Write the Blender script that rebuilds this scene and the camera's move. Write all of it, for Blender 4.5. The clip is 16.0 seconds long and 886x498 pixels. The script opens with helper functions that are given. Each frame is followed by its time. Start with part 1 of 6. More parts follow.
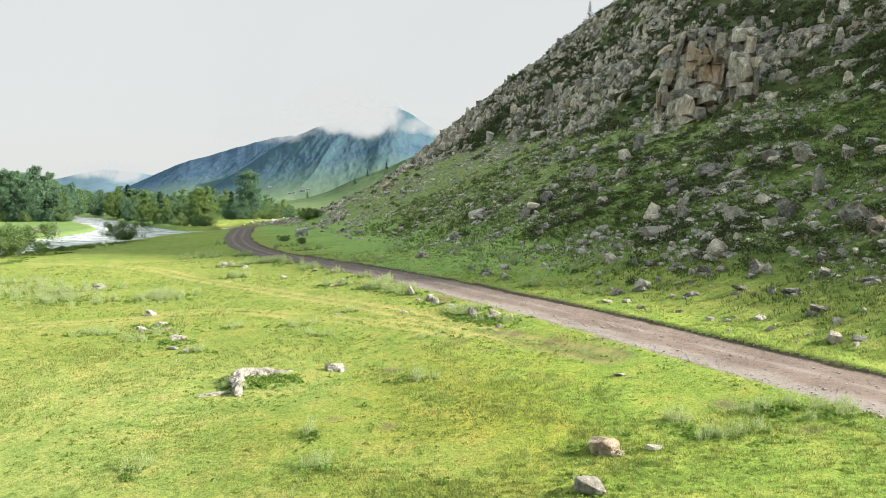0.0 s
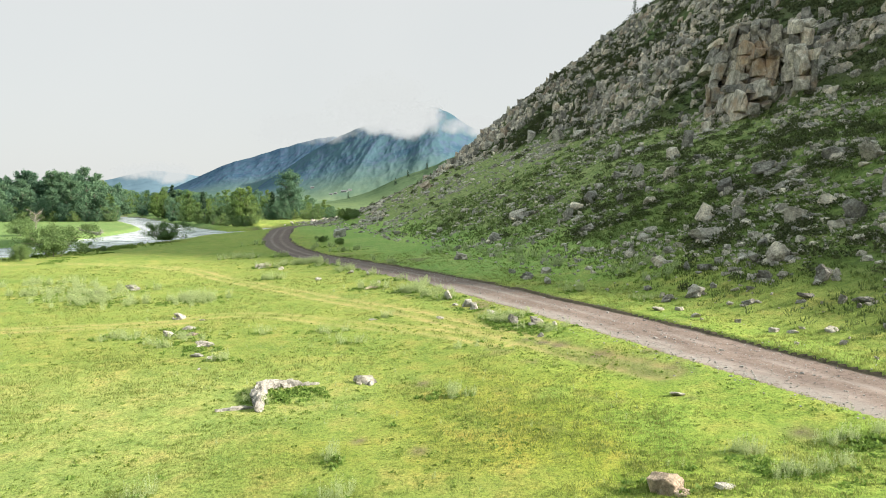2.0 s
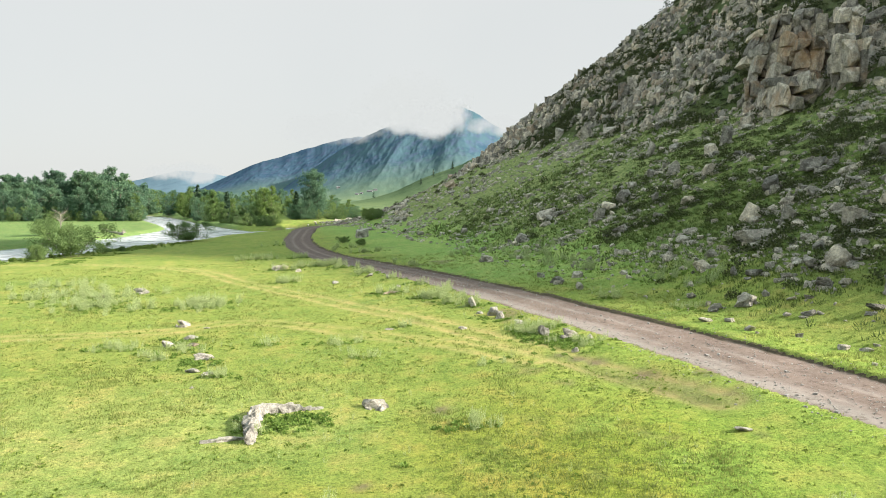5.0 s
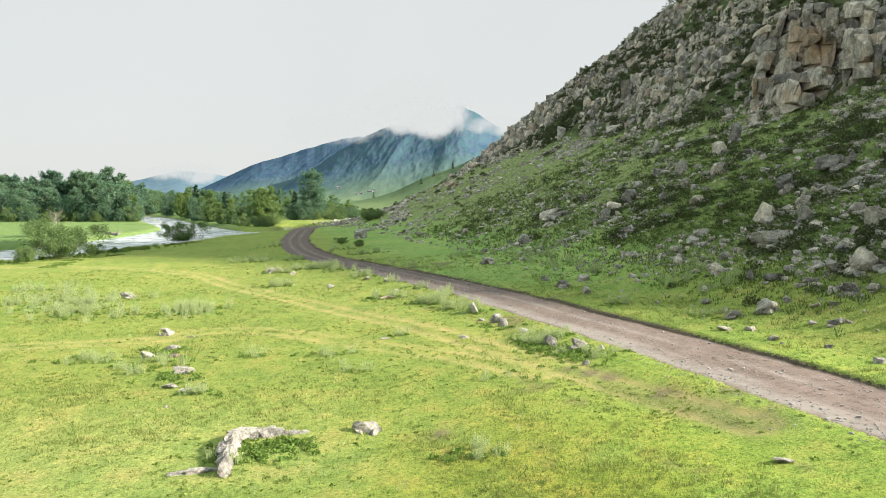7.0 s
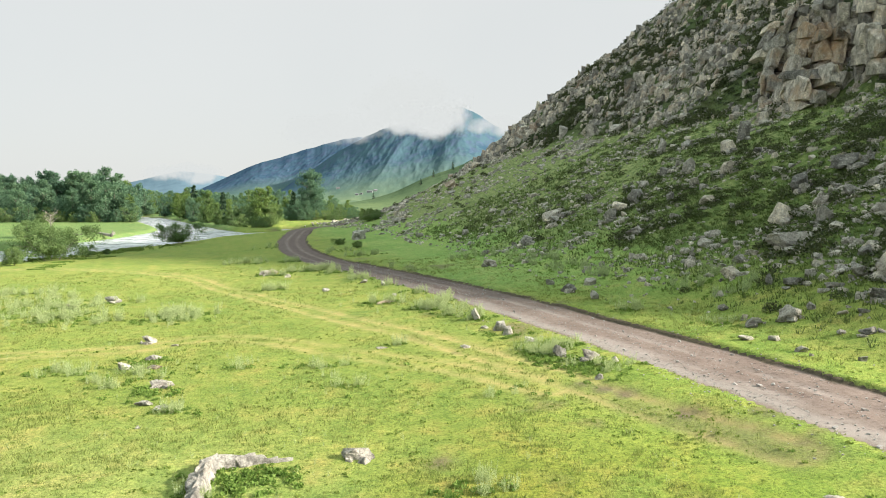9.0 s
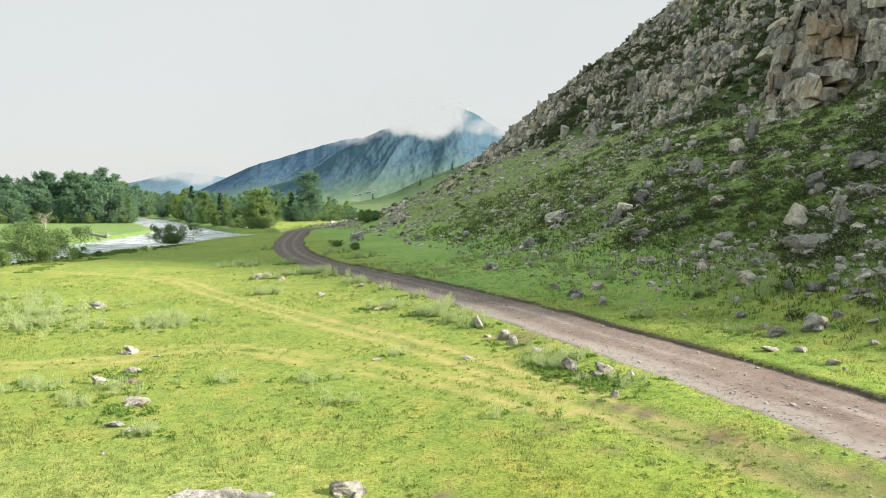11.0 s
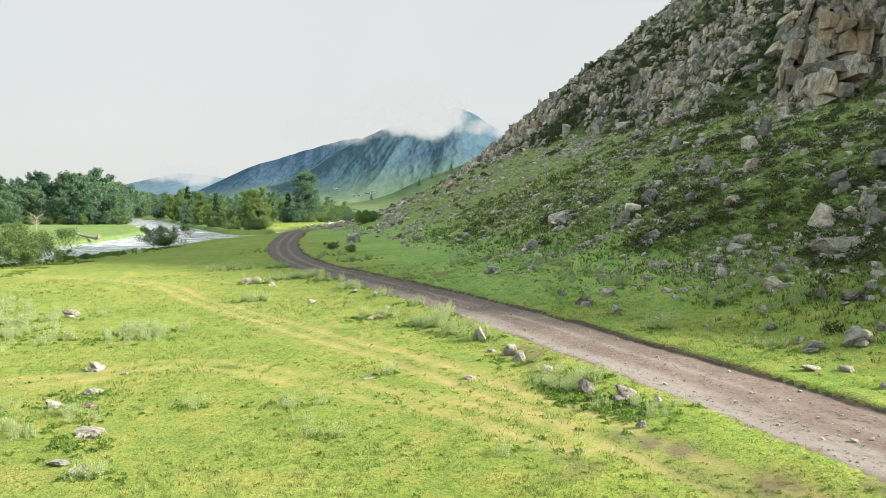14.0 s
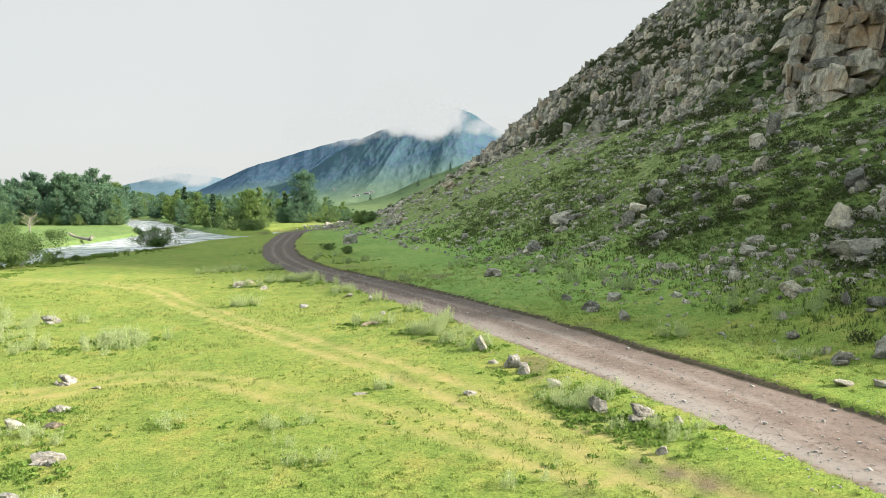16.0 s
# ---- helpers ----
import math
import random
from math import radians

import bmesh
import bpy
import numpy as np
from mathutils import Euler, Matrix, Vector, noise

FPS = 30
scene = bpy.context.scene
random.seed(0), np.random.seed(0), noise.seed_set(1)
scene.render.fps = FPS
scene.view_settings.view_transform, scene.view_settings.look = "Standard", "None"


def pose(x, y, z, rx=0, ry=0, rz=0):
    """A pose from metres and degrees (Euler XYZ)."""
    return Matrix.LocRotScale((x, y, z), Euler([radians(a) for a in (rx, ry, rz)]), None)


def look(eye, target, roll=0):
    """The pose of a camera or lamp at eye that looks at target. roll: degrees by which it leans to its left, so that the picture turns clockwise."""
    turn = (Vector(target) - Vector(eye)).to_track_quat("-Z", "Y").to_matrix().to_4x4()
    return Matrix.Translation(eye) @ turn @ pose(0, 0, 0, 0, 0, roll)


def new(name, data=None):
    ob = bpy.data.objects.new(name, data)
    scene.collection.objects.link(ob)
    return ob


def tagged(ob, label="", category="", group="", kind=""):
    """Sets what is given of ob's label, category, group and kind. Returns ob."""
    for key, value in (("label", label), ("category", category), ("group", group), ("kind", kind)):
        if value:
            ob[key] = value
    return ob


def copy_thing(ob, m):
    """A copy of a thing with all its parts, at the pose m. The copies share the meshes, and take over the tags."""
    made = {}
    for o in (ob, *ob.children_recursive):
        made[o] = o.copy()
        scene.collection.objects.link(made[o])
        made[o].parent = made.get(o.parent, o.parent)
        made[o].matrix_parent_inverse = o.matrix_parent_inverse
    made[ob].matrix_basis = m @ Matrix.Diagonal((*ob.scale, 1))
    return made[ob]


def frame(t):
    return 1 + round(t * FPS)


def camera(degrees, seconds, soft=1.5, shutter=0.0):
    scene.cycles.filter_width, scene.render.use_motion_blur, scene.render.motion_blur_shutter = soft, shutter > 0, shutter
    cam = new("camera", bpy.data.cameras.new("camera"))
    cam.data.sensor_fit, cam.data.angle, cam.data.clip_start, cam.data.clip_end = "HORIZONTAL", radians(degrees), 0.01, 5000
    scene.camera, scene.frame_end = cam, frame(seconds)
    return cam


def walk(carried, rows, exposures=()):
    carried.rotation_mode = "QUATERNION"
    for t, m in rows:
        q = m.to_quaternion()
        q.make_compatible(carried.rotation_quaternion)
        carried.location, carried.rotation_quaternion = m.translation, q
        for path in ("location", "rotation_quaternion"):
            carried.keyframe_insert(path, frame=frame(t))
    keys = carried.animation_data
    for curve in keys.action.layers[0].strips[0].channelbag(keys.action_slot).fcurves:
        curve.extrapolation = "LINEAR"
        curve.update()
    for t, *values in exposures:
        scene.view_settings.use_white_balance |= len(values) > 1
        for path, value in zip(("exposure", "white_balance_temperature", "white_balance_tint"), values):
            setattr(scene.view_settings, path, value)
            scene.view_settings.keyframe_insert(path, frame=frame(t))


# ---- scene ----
cam = camera(63.55, 16.0, soft=1.0)
walk(cam, [
    (0, pose(0.000, -0.000, 8.750, 86.013, -0.001, -0.002)),
    (0.5, pose(0.040, 0.713, 8.755, 86.014, -0.012, 0.660)),
    (1, pose(0.056, 1.413, 8.739, 86.033, -0.002, 1.424)),
    (1.5, pose(0.085, 2.161, 8.724, 86.042, 0.010, 2.357)),
    (2, pose(0.098, 2.873, 8.713, 86.047, 0.013, 3.233)),
    (2.5, pose(0.106, 3.621, 8.694, 86.064, 0.035, 4.170)),
    (3, pose(0.085, 4.354, 8.690, 86.055, 0.040, 4.901)),
    (3.5, pose(0.068, 5.118, 8.674, 86.058, 0.029, 5.270)),
    (4, pose(0.050, 5.850, 8.659, 86.043, 0.009, 5.275)),
    (6.5, pose(-0.169, 9.528, 8.642, 86.033, 0.024, 5.309)),
    (7, pose(-0.240, 10.282, 8.651, 86.031, 0.050, 5.303)),
    (7.5, pose(-0.284, 10.981, 8.648, 86.039, 0.053, 5.321)),
    (8, pose(-0.359, 11.725, 8.632, 86.051, 0.052, 5.315)),
    (8.5, pose(-0.438, 12.433, 8.614, 86.062, 0.055, 5.305)),
    (9, pose(-0.522, 13.185, 8.600, 86.075, 0.053, 5.303)),
    (11.5, pose(-0.905, 16.651, 8.578, 86.142, 0.067, 5.250)),
    (12, pose(-0.975, 17.346, 8.584, 86.140, 0.074, 5.246)),
    (12.5, pose(-1.033, 17.993, 8.584, 86.153, 0.105, 5.243)),
    (13, pose(-1.101, 18.664, 8.580, 86.172, 0.098, 5.217)),
    (13.5, pose(-1.163, 19.313, 8.571, 86.178, 0.077, 5.191)),
    (14, pose(-1.212, 20.003, 8.567, 86.183, 0.102, 5.174)),
    (14.5, pose(-1.247, 20.665, 8.560, 86.197, 0.139, 5.156)),
    (15, pose(-1.295, 21.364, 8.561, 86.194, 0.126, 5.144)),
    (15.5, pose(-1.349, 22.010, 8.564, 86.185, 0.143, 5.107)),
    (16, pose(-1.380, 22.706, 8.557, 86.193, 0.182, 5.109)),
], exposures=[(0, 1.6), (16, 1.6)])

# ---- sky and sun ----
SUN_UP, SUN_FROM = radians(25.7), radians(90)
world = bpy.data.worlds.new("world")
scene.world = world
world.use_nodes = True
wn = world.node_tree.nodes
wl = world.node_tree.links
wn.clear()
sky = wn.new("ShaderNodeTexSky")
sky.sky_type, sky.sun_disc = "NISHITA", False
sky.sun_elevation, sky.sun_rotation = SUN_UP, SUN_FROM
sky.air_density, sky.dust_density = 1.0, 2.0
clear = wn.new("ShaderNodeBackground")
clear.inputs["Strength"].default_value = 0.08
wl.new(sky.outputs["Color"], clear.inputs["Color"])
# a thin bright deck of cloud, a little uneven
place = wn.new("ShaderNodeTexCoord")
cloud_noise = wn.new("ShaderNodeTexNoise")
cloud_noise.inputs["Scale"].default_value, cloud_noise.inputs["Detail"].default_value = 2.2, 5.0
wl.new(place.outputs["Generated"], cloud_noise.inputs["Vector"])
tone = wn.new("ShaderNodeValToRGB")
tone.color_ramp.elements[0].position, tone.color_ramp.elements[0].color = 0.3, (0.247, 0.254, 0.251, 1)
tone.color_ramp.elements[1].position, tone.color_ramp.elements[1].color = 0.75, (0.262, 0.267, 0.262, 1)
wl.new(cloud_noise.outputs["Fac"], tone.inputs["Fac"])
# the deck is brighter overhead than towards the horizon, as under any thin overcast
split = wn.new("ShaderNodeSeparateXYZ")
wl.new(place.outputs["Generated"], split.inputs[0])
rise = wn.new("ShaderNodeMapRange")
rise.interpolation_type = "SMOOTHSTEP"
for slot, value in (("From Min", 0.30), ("From Max", 1.0), ("To Min", 1.0), ("To Max", 2.0)):
    rise.inputs[slot].default_value = value
wl.new(split.outputs["Z"], rise.inputs["Value"])
deck = wn.new("ShaderNodeBackground")
wl.new(rise.outputs[0], deck.inputs["Strength"])
# and a little bluer there, where the cloud is thin
thin = wn.new("ShaderNodeMix")
thin.data_type, thin.blend_type = "RGBA", "MULTIPLY"
thin.inputs[7].default_value = (0.87, 1.0, 0.97, 1)
wl.new(tone.outputs["Color"], thin.inputs[6])
over = wn.new("ShaderNodeMapRange")
over.inputs["From Min"].default_value, over.inputs["From Max"].default_value = 0.32, 0.75
wl.new(split.outputs["Z"], over.inputs["Value"])
wl.new(over.outputs[0], thin.inputs[0])
wl.new(thin.outputs[2], deck.inputs["Color"])
both = wn.new("ShaderNodeMixShader")
both.inputs["Fac"].default_value = 0.94
wl.new(clear.outputs[0], both.inputs[1])
wl.new(deck.outputs[0], both.inputs[2])
out = wn.new("ShaderNodeOutputWorld")
wl.new(both.outputs[0], out.inputs["Surface"])

sun = new("sun", bpy.data.lights.new("sun", "SUN"))
sun.data.energy, sun.data.angle, sun.data.color = 4.35, radians(2.0), (1.0, 0.89, 0.775)
sun_at = Vector((math.sin(SUN_FROM) * math.cos(SUN_UP), math.cos(SUN_FROM) * math.cos(SUN_UP), math.sin(SUN_UP)))
sun.matrix_world = look(sun_at * 500, (0, 0, 0))


# ---- materials ----
def material(name, rough=0.85):
    m = bpy.data.materials.new(name)
    m.use_nodes = True
    return m, m.node_tree.nodes, m.node_tree.links, m.node_tree.nodes["Principled BSDF"]


def ramp(nodes, links, source, stops):
    r = nodes.new("ShaderNodeValToRGB")
    r.color_ramp.elements[0].position, r.color_ramp.elements[0].color = stops[0][0], (*stops[0][1], 1)
    r.color_ramp.elements[1].position, r.color_ramp.elements[1].color = stops[-1][0], (*stops[-1][1], 1)
    for at, colour in stops[1:-1]:
        r.color_ramp.elements.new(at).color = (*colour, 1)
    links.new(source, r.inputs["Fac"])
    return r.outputs["Color"]


def grain(nodes, links, scale, detail=5.0, vector=None, rough=0.6):
    n = nodes.new("ShaderNodeTexNoise")
    n.inputs["Scale"].default_value, n.inputs["Detail"].default_value, n.inputs["Roughness"].default_value = scale, detail, rough
    if vector is None:
        g = nodes.new("ShaderNodeNewGeometry")
        vector = g.outputs["Position"]
    links.new(vector, n.inputs["Vector"])
    return n.outputs["Fac"]


def blend(nodes, links, fac, a, b, kind="MIX"):
    m = nodes.new("ShaderNodeMix")
    m.data_type, m.blend_type = "RGBA", kind
    for slot, value in ((0, fac), (6, a), (7, b)):
        if isinstance(value, (int, float)):
            m.inputs[slot].default_value = value
        elif isinstance(value, tuple):
            m.inputs[slot].default_value = (*value, 1)
        else:
            links.new(value, m.inputs[slot])
    return m.outputs[2]


def bump(nodes, links, shader, height_out, strength, distance):
    b = nodes.new("ShaderNodeBump")
    b.inputs["Strength"].default_value, b.inputs["Distance"].default_value = strength, distance
    links.new(height_out, b.inputs["Height"])
    links.new(b.outputs["Normal"], shader.inputs["Normal"])


def mask(nodes, name):
    a = nodes.new("ShaderNodeAttribute")
    a.attribute_name = name
    return a.outputs["Fac"]


def math_node(nodes, links, op, a, b):
    n = nodes.new("ShaderNodeMath")
    n.operation, n.use_clamp = op, True
    for slot, value in ((0, a), (1, b)):
        if isinstance(value, (int, float)):
            n.inputs[slot].default_value = value
        else:
            links.new(value, n.inputs[slot])
    return n.outputs[0]


def make_ground():
    m, n, l, s = material("meadow_ground")
    s.inputs["Roughness"].default_value = 0.95
    s.inputs["Specular IOR Level"].default_value = 0.15
    big, mid, fine = grain(n, l, 0.07, 4), grain(n, l, 0.55, 5), grain(n, l, 9.0, 6, rough=0.75)
    turf = ramp(n, l, big, [(0.32, (0.135, 0.210, 0.044)), (0.5, (0.195, 0.258, 0.056)), (0.68, (0.262, 0.285, 0.072))])
    patch = ramp(n, l, mid, [(0.32, (0.125, 0.195, 0.040)), (0.50, (0.205, 0.262, 0.058)), (0.62, (0.295, 0.285, 0.080)), (0.74, (0.32, 0.235, 0.080))])
    turf = blend(n, l, 0.5, turf, patch)
    speck = ramp(n, l, fine, [(0.33, (0.32, 0.36, 0.30)), (0.5, (1.0, 1.0, 1.0)), (0.70, (1.5, 1.42, 1.4))])
    turf = blend(n, l, 0.85, turf, speck, "MULTIPLY")
    blade = ramp(n, l, grain(n, l, 34.0, 4, rough=0.8), [(0.35, (0.45, 0.5, 0.42)), (0.5, (1, 1, 1)), (0.66, (1.4, 1.36, 1.3))])
    turf = blend(n, l, 0.6, turf, blade, "MULTIPLY")
    clump = ramp(n, l, grain(n, l, 2.2, 6, rough=0.75), [(0.36, (0.70, 0.80, 0.66)), (0.5, (1, 1, 1)), (0.64, (1.15, 1.1, 1.1))])
    turf = blend(n, l, 0.7, turf, clump, "MULTIPLY")
    # the river side is paler and silvery, a haze put into the turf's colour; the knoll is olive and ochre
    turf = blend(n, l, mask(n, "haze_wash"), turf, blend(n, l, 1.0, turf, (1.20, 1.17, 1.45), "MULTIPLY"))
    turf = blend(n, l, mask(n, "olive"), turf, blend(n, l, 1.0, turf, (1.10, 0.95, 0.70), "MULTIPLY"))
    # bluish herbs, with the cooler light of the shaded grass put into the tint
    turf = blend(n, l, mask(n, "herby_shade"), turf, blend(n, l, 1.0, turf, (1.02, 1.20, 1.45), "MULTIPLY"))
    turf = blend(n, l, mask(n, "haugh"), turf, blend(n, l, 1.0, turf, (0.66, 0.82, 1.15), "MULTIPLY"))
    turf = blend(n, l, mask(n, "lush"), turf, blend(n, l, 1.0, turf, (1.04, 1.14, 0.98), "MULTIPLY"))
    # the slope: duller grass, dry and dark patches
    wild_a, wild_b = grain(n, l, 0.16, 6, rough=0.7), grain(n, l, 1.3, 6, rough=0.7)
    wild = ramp(n, l, wild_a, [(0.3, (0.050, 0.088, 0.021)), (0.5, (0.098, 0.148, 0.032)), (0.7, (0.160, 0.188, 0.050))])
    tuft = ramp(n, l, wild_b, [(0.40, (0.026, 0.048, 0.016)), (0.5, (0.098, 0.146, 0.036)), (0.60, (0.200, 0.228, 0.086))])
    wild = blend(n, l, 0.6, wild, tuft)
    # far grass is paler and drier, with aerial haze put into its colour
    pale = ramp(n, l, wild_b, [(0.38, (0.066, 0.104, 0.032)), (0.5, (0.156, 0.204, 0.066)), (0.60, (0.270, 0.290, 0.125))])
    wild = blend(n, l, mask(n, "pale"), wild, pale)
    scrub = ramp(n, l, wild_b, [(0.35, (0.022, 0.040, 0.014)), (0.65, (0.070, 0.098, 0.032))])
    wild = blend(n, l, mask(n, "scrub"), wild, scrub)
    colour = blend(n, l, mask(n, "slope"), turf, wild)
    # worn tracks of dry grass and soil
    worn = ramp(n, l, grain(n, l, 2.5, 6, rough=0.7), [(0.3, (0.335, 0.280, 0.108)), (0.6, (0.41, 0.335, 0.147)), (0.8, (0.40, 0.305, 0.175))])
    edge = math_node(n, l, "MULTIPLY", mask(n, "worn"), ramp(n, l, mid, [(0.3, (0.35,) * 3), (0.6, (1.0,) * 3)]))
    colour = blend(n, l, edge, colour, worn)
    soil = ramp(n, l, grain(n, l, 3.0, 6, rough=0.7), [(0.3, (0.07, 0.052, 0.036)), (0.7, (0.20, 0.155, 0.115))])
    colour = blend(n, l, mask(n, "soil"), colour, soil)
    l.new(colour, s.inputs["Base Color"])
    bump(n, l, s, fine, 0.9, 0.10)
    return m


def make_road():
    m, n, l, s = material("dirt_road")
    s.inputs["Roughness"].default_value = 0.95
    s.inputs["Specular IOR Level"].default_value = 0.2
    a = ramp(n, l, grain(n, l, 0.35, 5), [(0.3, (0.150, 0.116, 0.100)), (0.7, (0.232, 0.184, 0.160))])
    b = ramp(n, l, grain(n, l, 7.0, 8, rough=0.8), [(0.32, (0.55, 0.52, 0.5)), (0.55, (1, 1, 1)), (0.75, (1.4, 1.4, 1.42))])
    colour = blend(n, l, 0.8, a, b, "MULTIPLY")
    damp = ramp(n, l, grain(n, l, 0.9, 4), [(0.55, (0, 0, 0)), (0.7, (1, 1, 1))])
    colour = blend(n, l, math_node(n, l, "MULTIPLY", damp, 0.45), colour, (0.13, 0.095, 0.072))
    colour = blend(n, l, mask(n, "rut"), colour, (0.30, 0.272, 0.252))
    colour = blend(n, l, math_node(n, l, "MULTIPLY", mask(n, "gravel"), 0.6), colour, (0.285, 0.27, 0.252))
    clod = ramp(n, l, grain(n, l, 2.6, 8, rough=0.75), [(0.36, (0.52, 0.47, 0.44)), (0.46, (1, 1, 1)), (0.62, (1.08, 1.06, 1.05))])
    colour = blend(n, l, 0.9, colour, clod, "MULTIPLY")
    # wet mud, with the hill's shade on the far road put into the colour
    mud_shade = ramp(n, l, grain(n, l, 1.2, 7, rough=0.7), [(0.35, (0.072, 0.052, 0.049)), (0.65, (0.134, 0.100, 0.093))])
    colour = blend(n, l, mask(n, "mud_shade"), colour, mud_shade)
    bank = ramp(n, l, grain(n, l, 4.0, 6, rough=0.8), [(0.35, (0.034, 0.028, 0.018)), (0.58, (0.085, 0.068, 0.045)), (0.72, (0.13, 0.17, 0.05))])
    colour = blend(n, l, mask(n, "bank"), colour, bank)
    l.new(colour, s.inputs["Base Color"])
    bump(n, l, s, grain(n, l, 12.0, 8, rough=0.8), 0.8, 0.04)
    return m


def make_rock(name, dark, mid, pale, rust, rusty=0.62, spread=0.7, warm=0.8, by_block=False):
    m, n, l, s = material(name)
    s.inputs["Roughness"].default_value = 0.9
    s.inputs["Specular IOR Level"].default_value = 0.25
    info = n.new("ShaderNodeObjectInfo")
    geo = n.new("ShaderNodeNewGeometry")
    a = ramp(n, l, grain(n, l, 0.8, 7, rough=0.7), [(0.3, dark), (0.5, mid), (0.7, pale)])
    b = ramp(n, l, grain(n, l, 6.0, 7, rough=0.75), [(0.30, (0.30, 0.30, 0.30)), (0.5, (0.95, 0.95, 0.95)), (0.72, (1.45, 1.45, 1.42))])
    colour = blend(n, l, 0.85, a, b, "MULTIPLY")
    tint = ramp(n, l, mask(n, "tone") if by_block else geo.outputs["Random Per Island"], [(0.0, (0.44, 0.44, 0.43)), (0.45, (0.85, 0.85, 0.83)), (0.8, (1.16, 1.11, 1.04)), (1.0, (1.5, 1.34, 1.14))] if by_block else [(0.0, (0.36, 0.36, 0.355)), (0.4, (0.85, 0.85, 0.84)), (0.75, (1.16, 1.12, 1.06)), (1.0, (1.55, 1.44, 1.28))])
    colour = blend(n, l, warm, colour, tint, "MULTIPLY")
    own = ramp(n, l, info.outputs["Random"], [(0.0, (0.58, 0.58, 0.58)), (0.5, (0.95, 0.945, 0.93)), (0.85, (1.18, 1.17, 1.15)), (1.0, (1.28, 1.23, 1.16))])
    colour = blend(n, l, spread, colour, own, "MULTIPLY")
    fall = n.new("ShaderNodeVectorMath")
    fall.operation = "MULTIPLY"
    fall.inputs[1].default_value = (1.0, 1.0, 0.6)
    l.new(geo.outputs["Position"], fall.inputs[0])
    streak = ramp(n, l, grain(n, l, 1.5, 7, fall.outputs[0], 0.7), [(0.36, (0.30, 0.30, 0.30)), (0.48, (0.95, 0.95, 0.95)), (0.62, (1.3, 1.28, 1.24))])
    colour = blend(n, l, 0.8 if by_block else 0.55, colour, streak, "MULTIPLY")
    bent = n.new("ShaderNodeVectorMath")
    bent.operation = "MULTIPLY_ADD"
    warp = n.new("ShaderNodeTexNoise")
    warp.inputs["Scale"].default_value = 0.9
    l.new(geo.outputs["Position"], warp.inputs["Vector"])
    bent.inputs[1].default_value = (0.9, 0.9, 0.9)
    l.new(warp.outputs["Color"], bent.inputs[0])
    l.new(geo.outputs["Position"], bent.inputs[2])
    cells = n.new("ShaderNodeTexVoronoi")
    cells.feature = "DISTANCE_TO_EDGE"
    cells.inputs["Scale"].default_value = 0.85
    l.new(bent.outputs[0], cells.inputs["Vector"])
    crack = ramp(n, l, cells.outputs["Distance"], [(0.0, (0.38, 0.37, 0.36)), (0.035, (1, 1, 1))])
    colour = blend(n, l, 0.25 if by_block else 0.3, colour, crack, "MULTIPLY")
    stain = ramp(n, l, grain(n, l, 0.28, 5), [(rusty - 0.06, (0, 0, 0)), (rusty + 0.12, (1, 1, 1))])
    colour = blend(n, l, math_node(n, l, "MULTIPLY", stain, 0.7), colour, rust)
    lichen = ramp(n, l, grain(n, l, 2.4, 6), [(0.58, (0, 0, 0)), (0.66, (1, 1, 1))])
    colour = blend(n, l, math_node(n, l, "MULTIPLY", lichen, 0.4), colour, (0.10, 0.105, 0.085))
    crust = ramp(n, l, grain(n, l, 3.6, 8, rough=0.75), [(0.56, (0, 0, 0)), (0.62, (1, 1, 1))])
    colour = blend(n, l, math_node(n, l, "MULTIPLY", crust, 0.5), colour, (0.58, 0.58, 0.54))
    l.new(colour, s.inputs["Base Color"])
    bump(n, l, s, grain(n, l, 2.2, 10, rough=0.8), 1.0, 0.35)
    return m


def make_leaf(name, dark, light, through_light=0.25):
    m, n, l, s = material(name)
    s.inputs["Roughness"].default_value = 0.7
    s.inputs["Specular IOR Level"].default_value = 0.2
    geo, info = n.new("ShaderNodeNewGeometry"), n.new("ShaderNodeObjectInfo")
    colour = ramp(n, l, geo.outputs["Random Per Island"], [(0.0, dark), (1.0, light)])
    own = ramp(n, l, info.outputs["Random"], [(0.0, (0.76, 0.83, 0.88)), (0.5, (0.97, 0.99, 1)), (1.0, (1.12, 1.1, 0.98))])
    colour = blend(n, l, 1.0, colour, own, "MULTIPLY")
    l.new(colour, s.inputs["Base Color"])
    thin = n.new("ShaderNodeBsdfTranslucent")
    l.new(colour, thin.inputs["Color"])
    mix = n.new("ShaderNodeMixShader")
    mix.inputs["Fac"].default_value = through_light
    l.new(s.outputs[0], mix.inputs[1])
    l.new(thin.outputs[0], mix.inputs[2])
    l.new(mix.outputs[0], n["Material Output"].inputs["Surface"])
    return m


def make_water():
    m, n, l, s = material("river_water")
    s.inputs["Base Color"].default_value = (0.10, 0.13, 0.14, 1)
    s.inputs["Roughness"].default_value = 0.18
    s.inputs["IOR"].default_value = 1.33
    # whitish reflection of the sky is put into the base colour, in uneven patches
    sky_sheen = ramp(n, l, grain(n, l, 0.30, 6, rough=0.7), [(0.40, (0.26, 0.295, 0.33)), (0.62, (0.66, 0.69, 0.73))])
    l.new(sky_sheen, s.inputs["Base Color"])
    bump(n, l, s, grain(n, l, 1.1, 5), 0.7, 0.25)
    return m


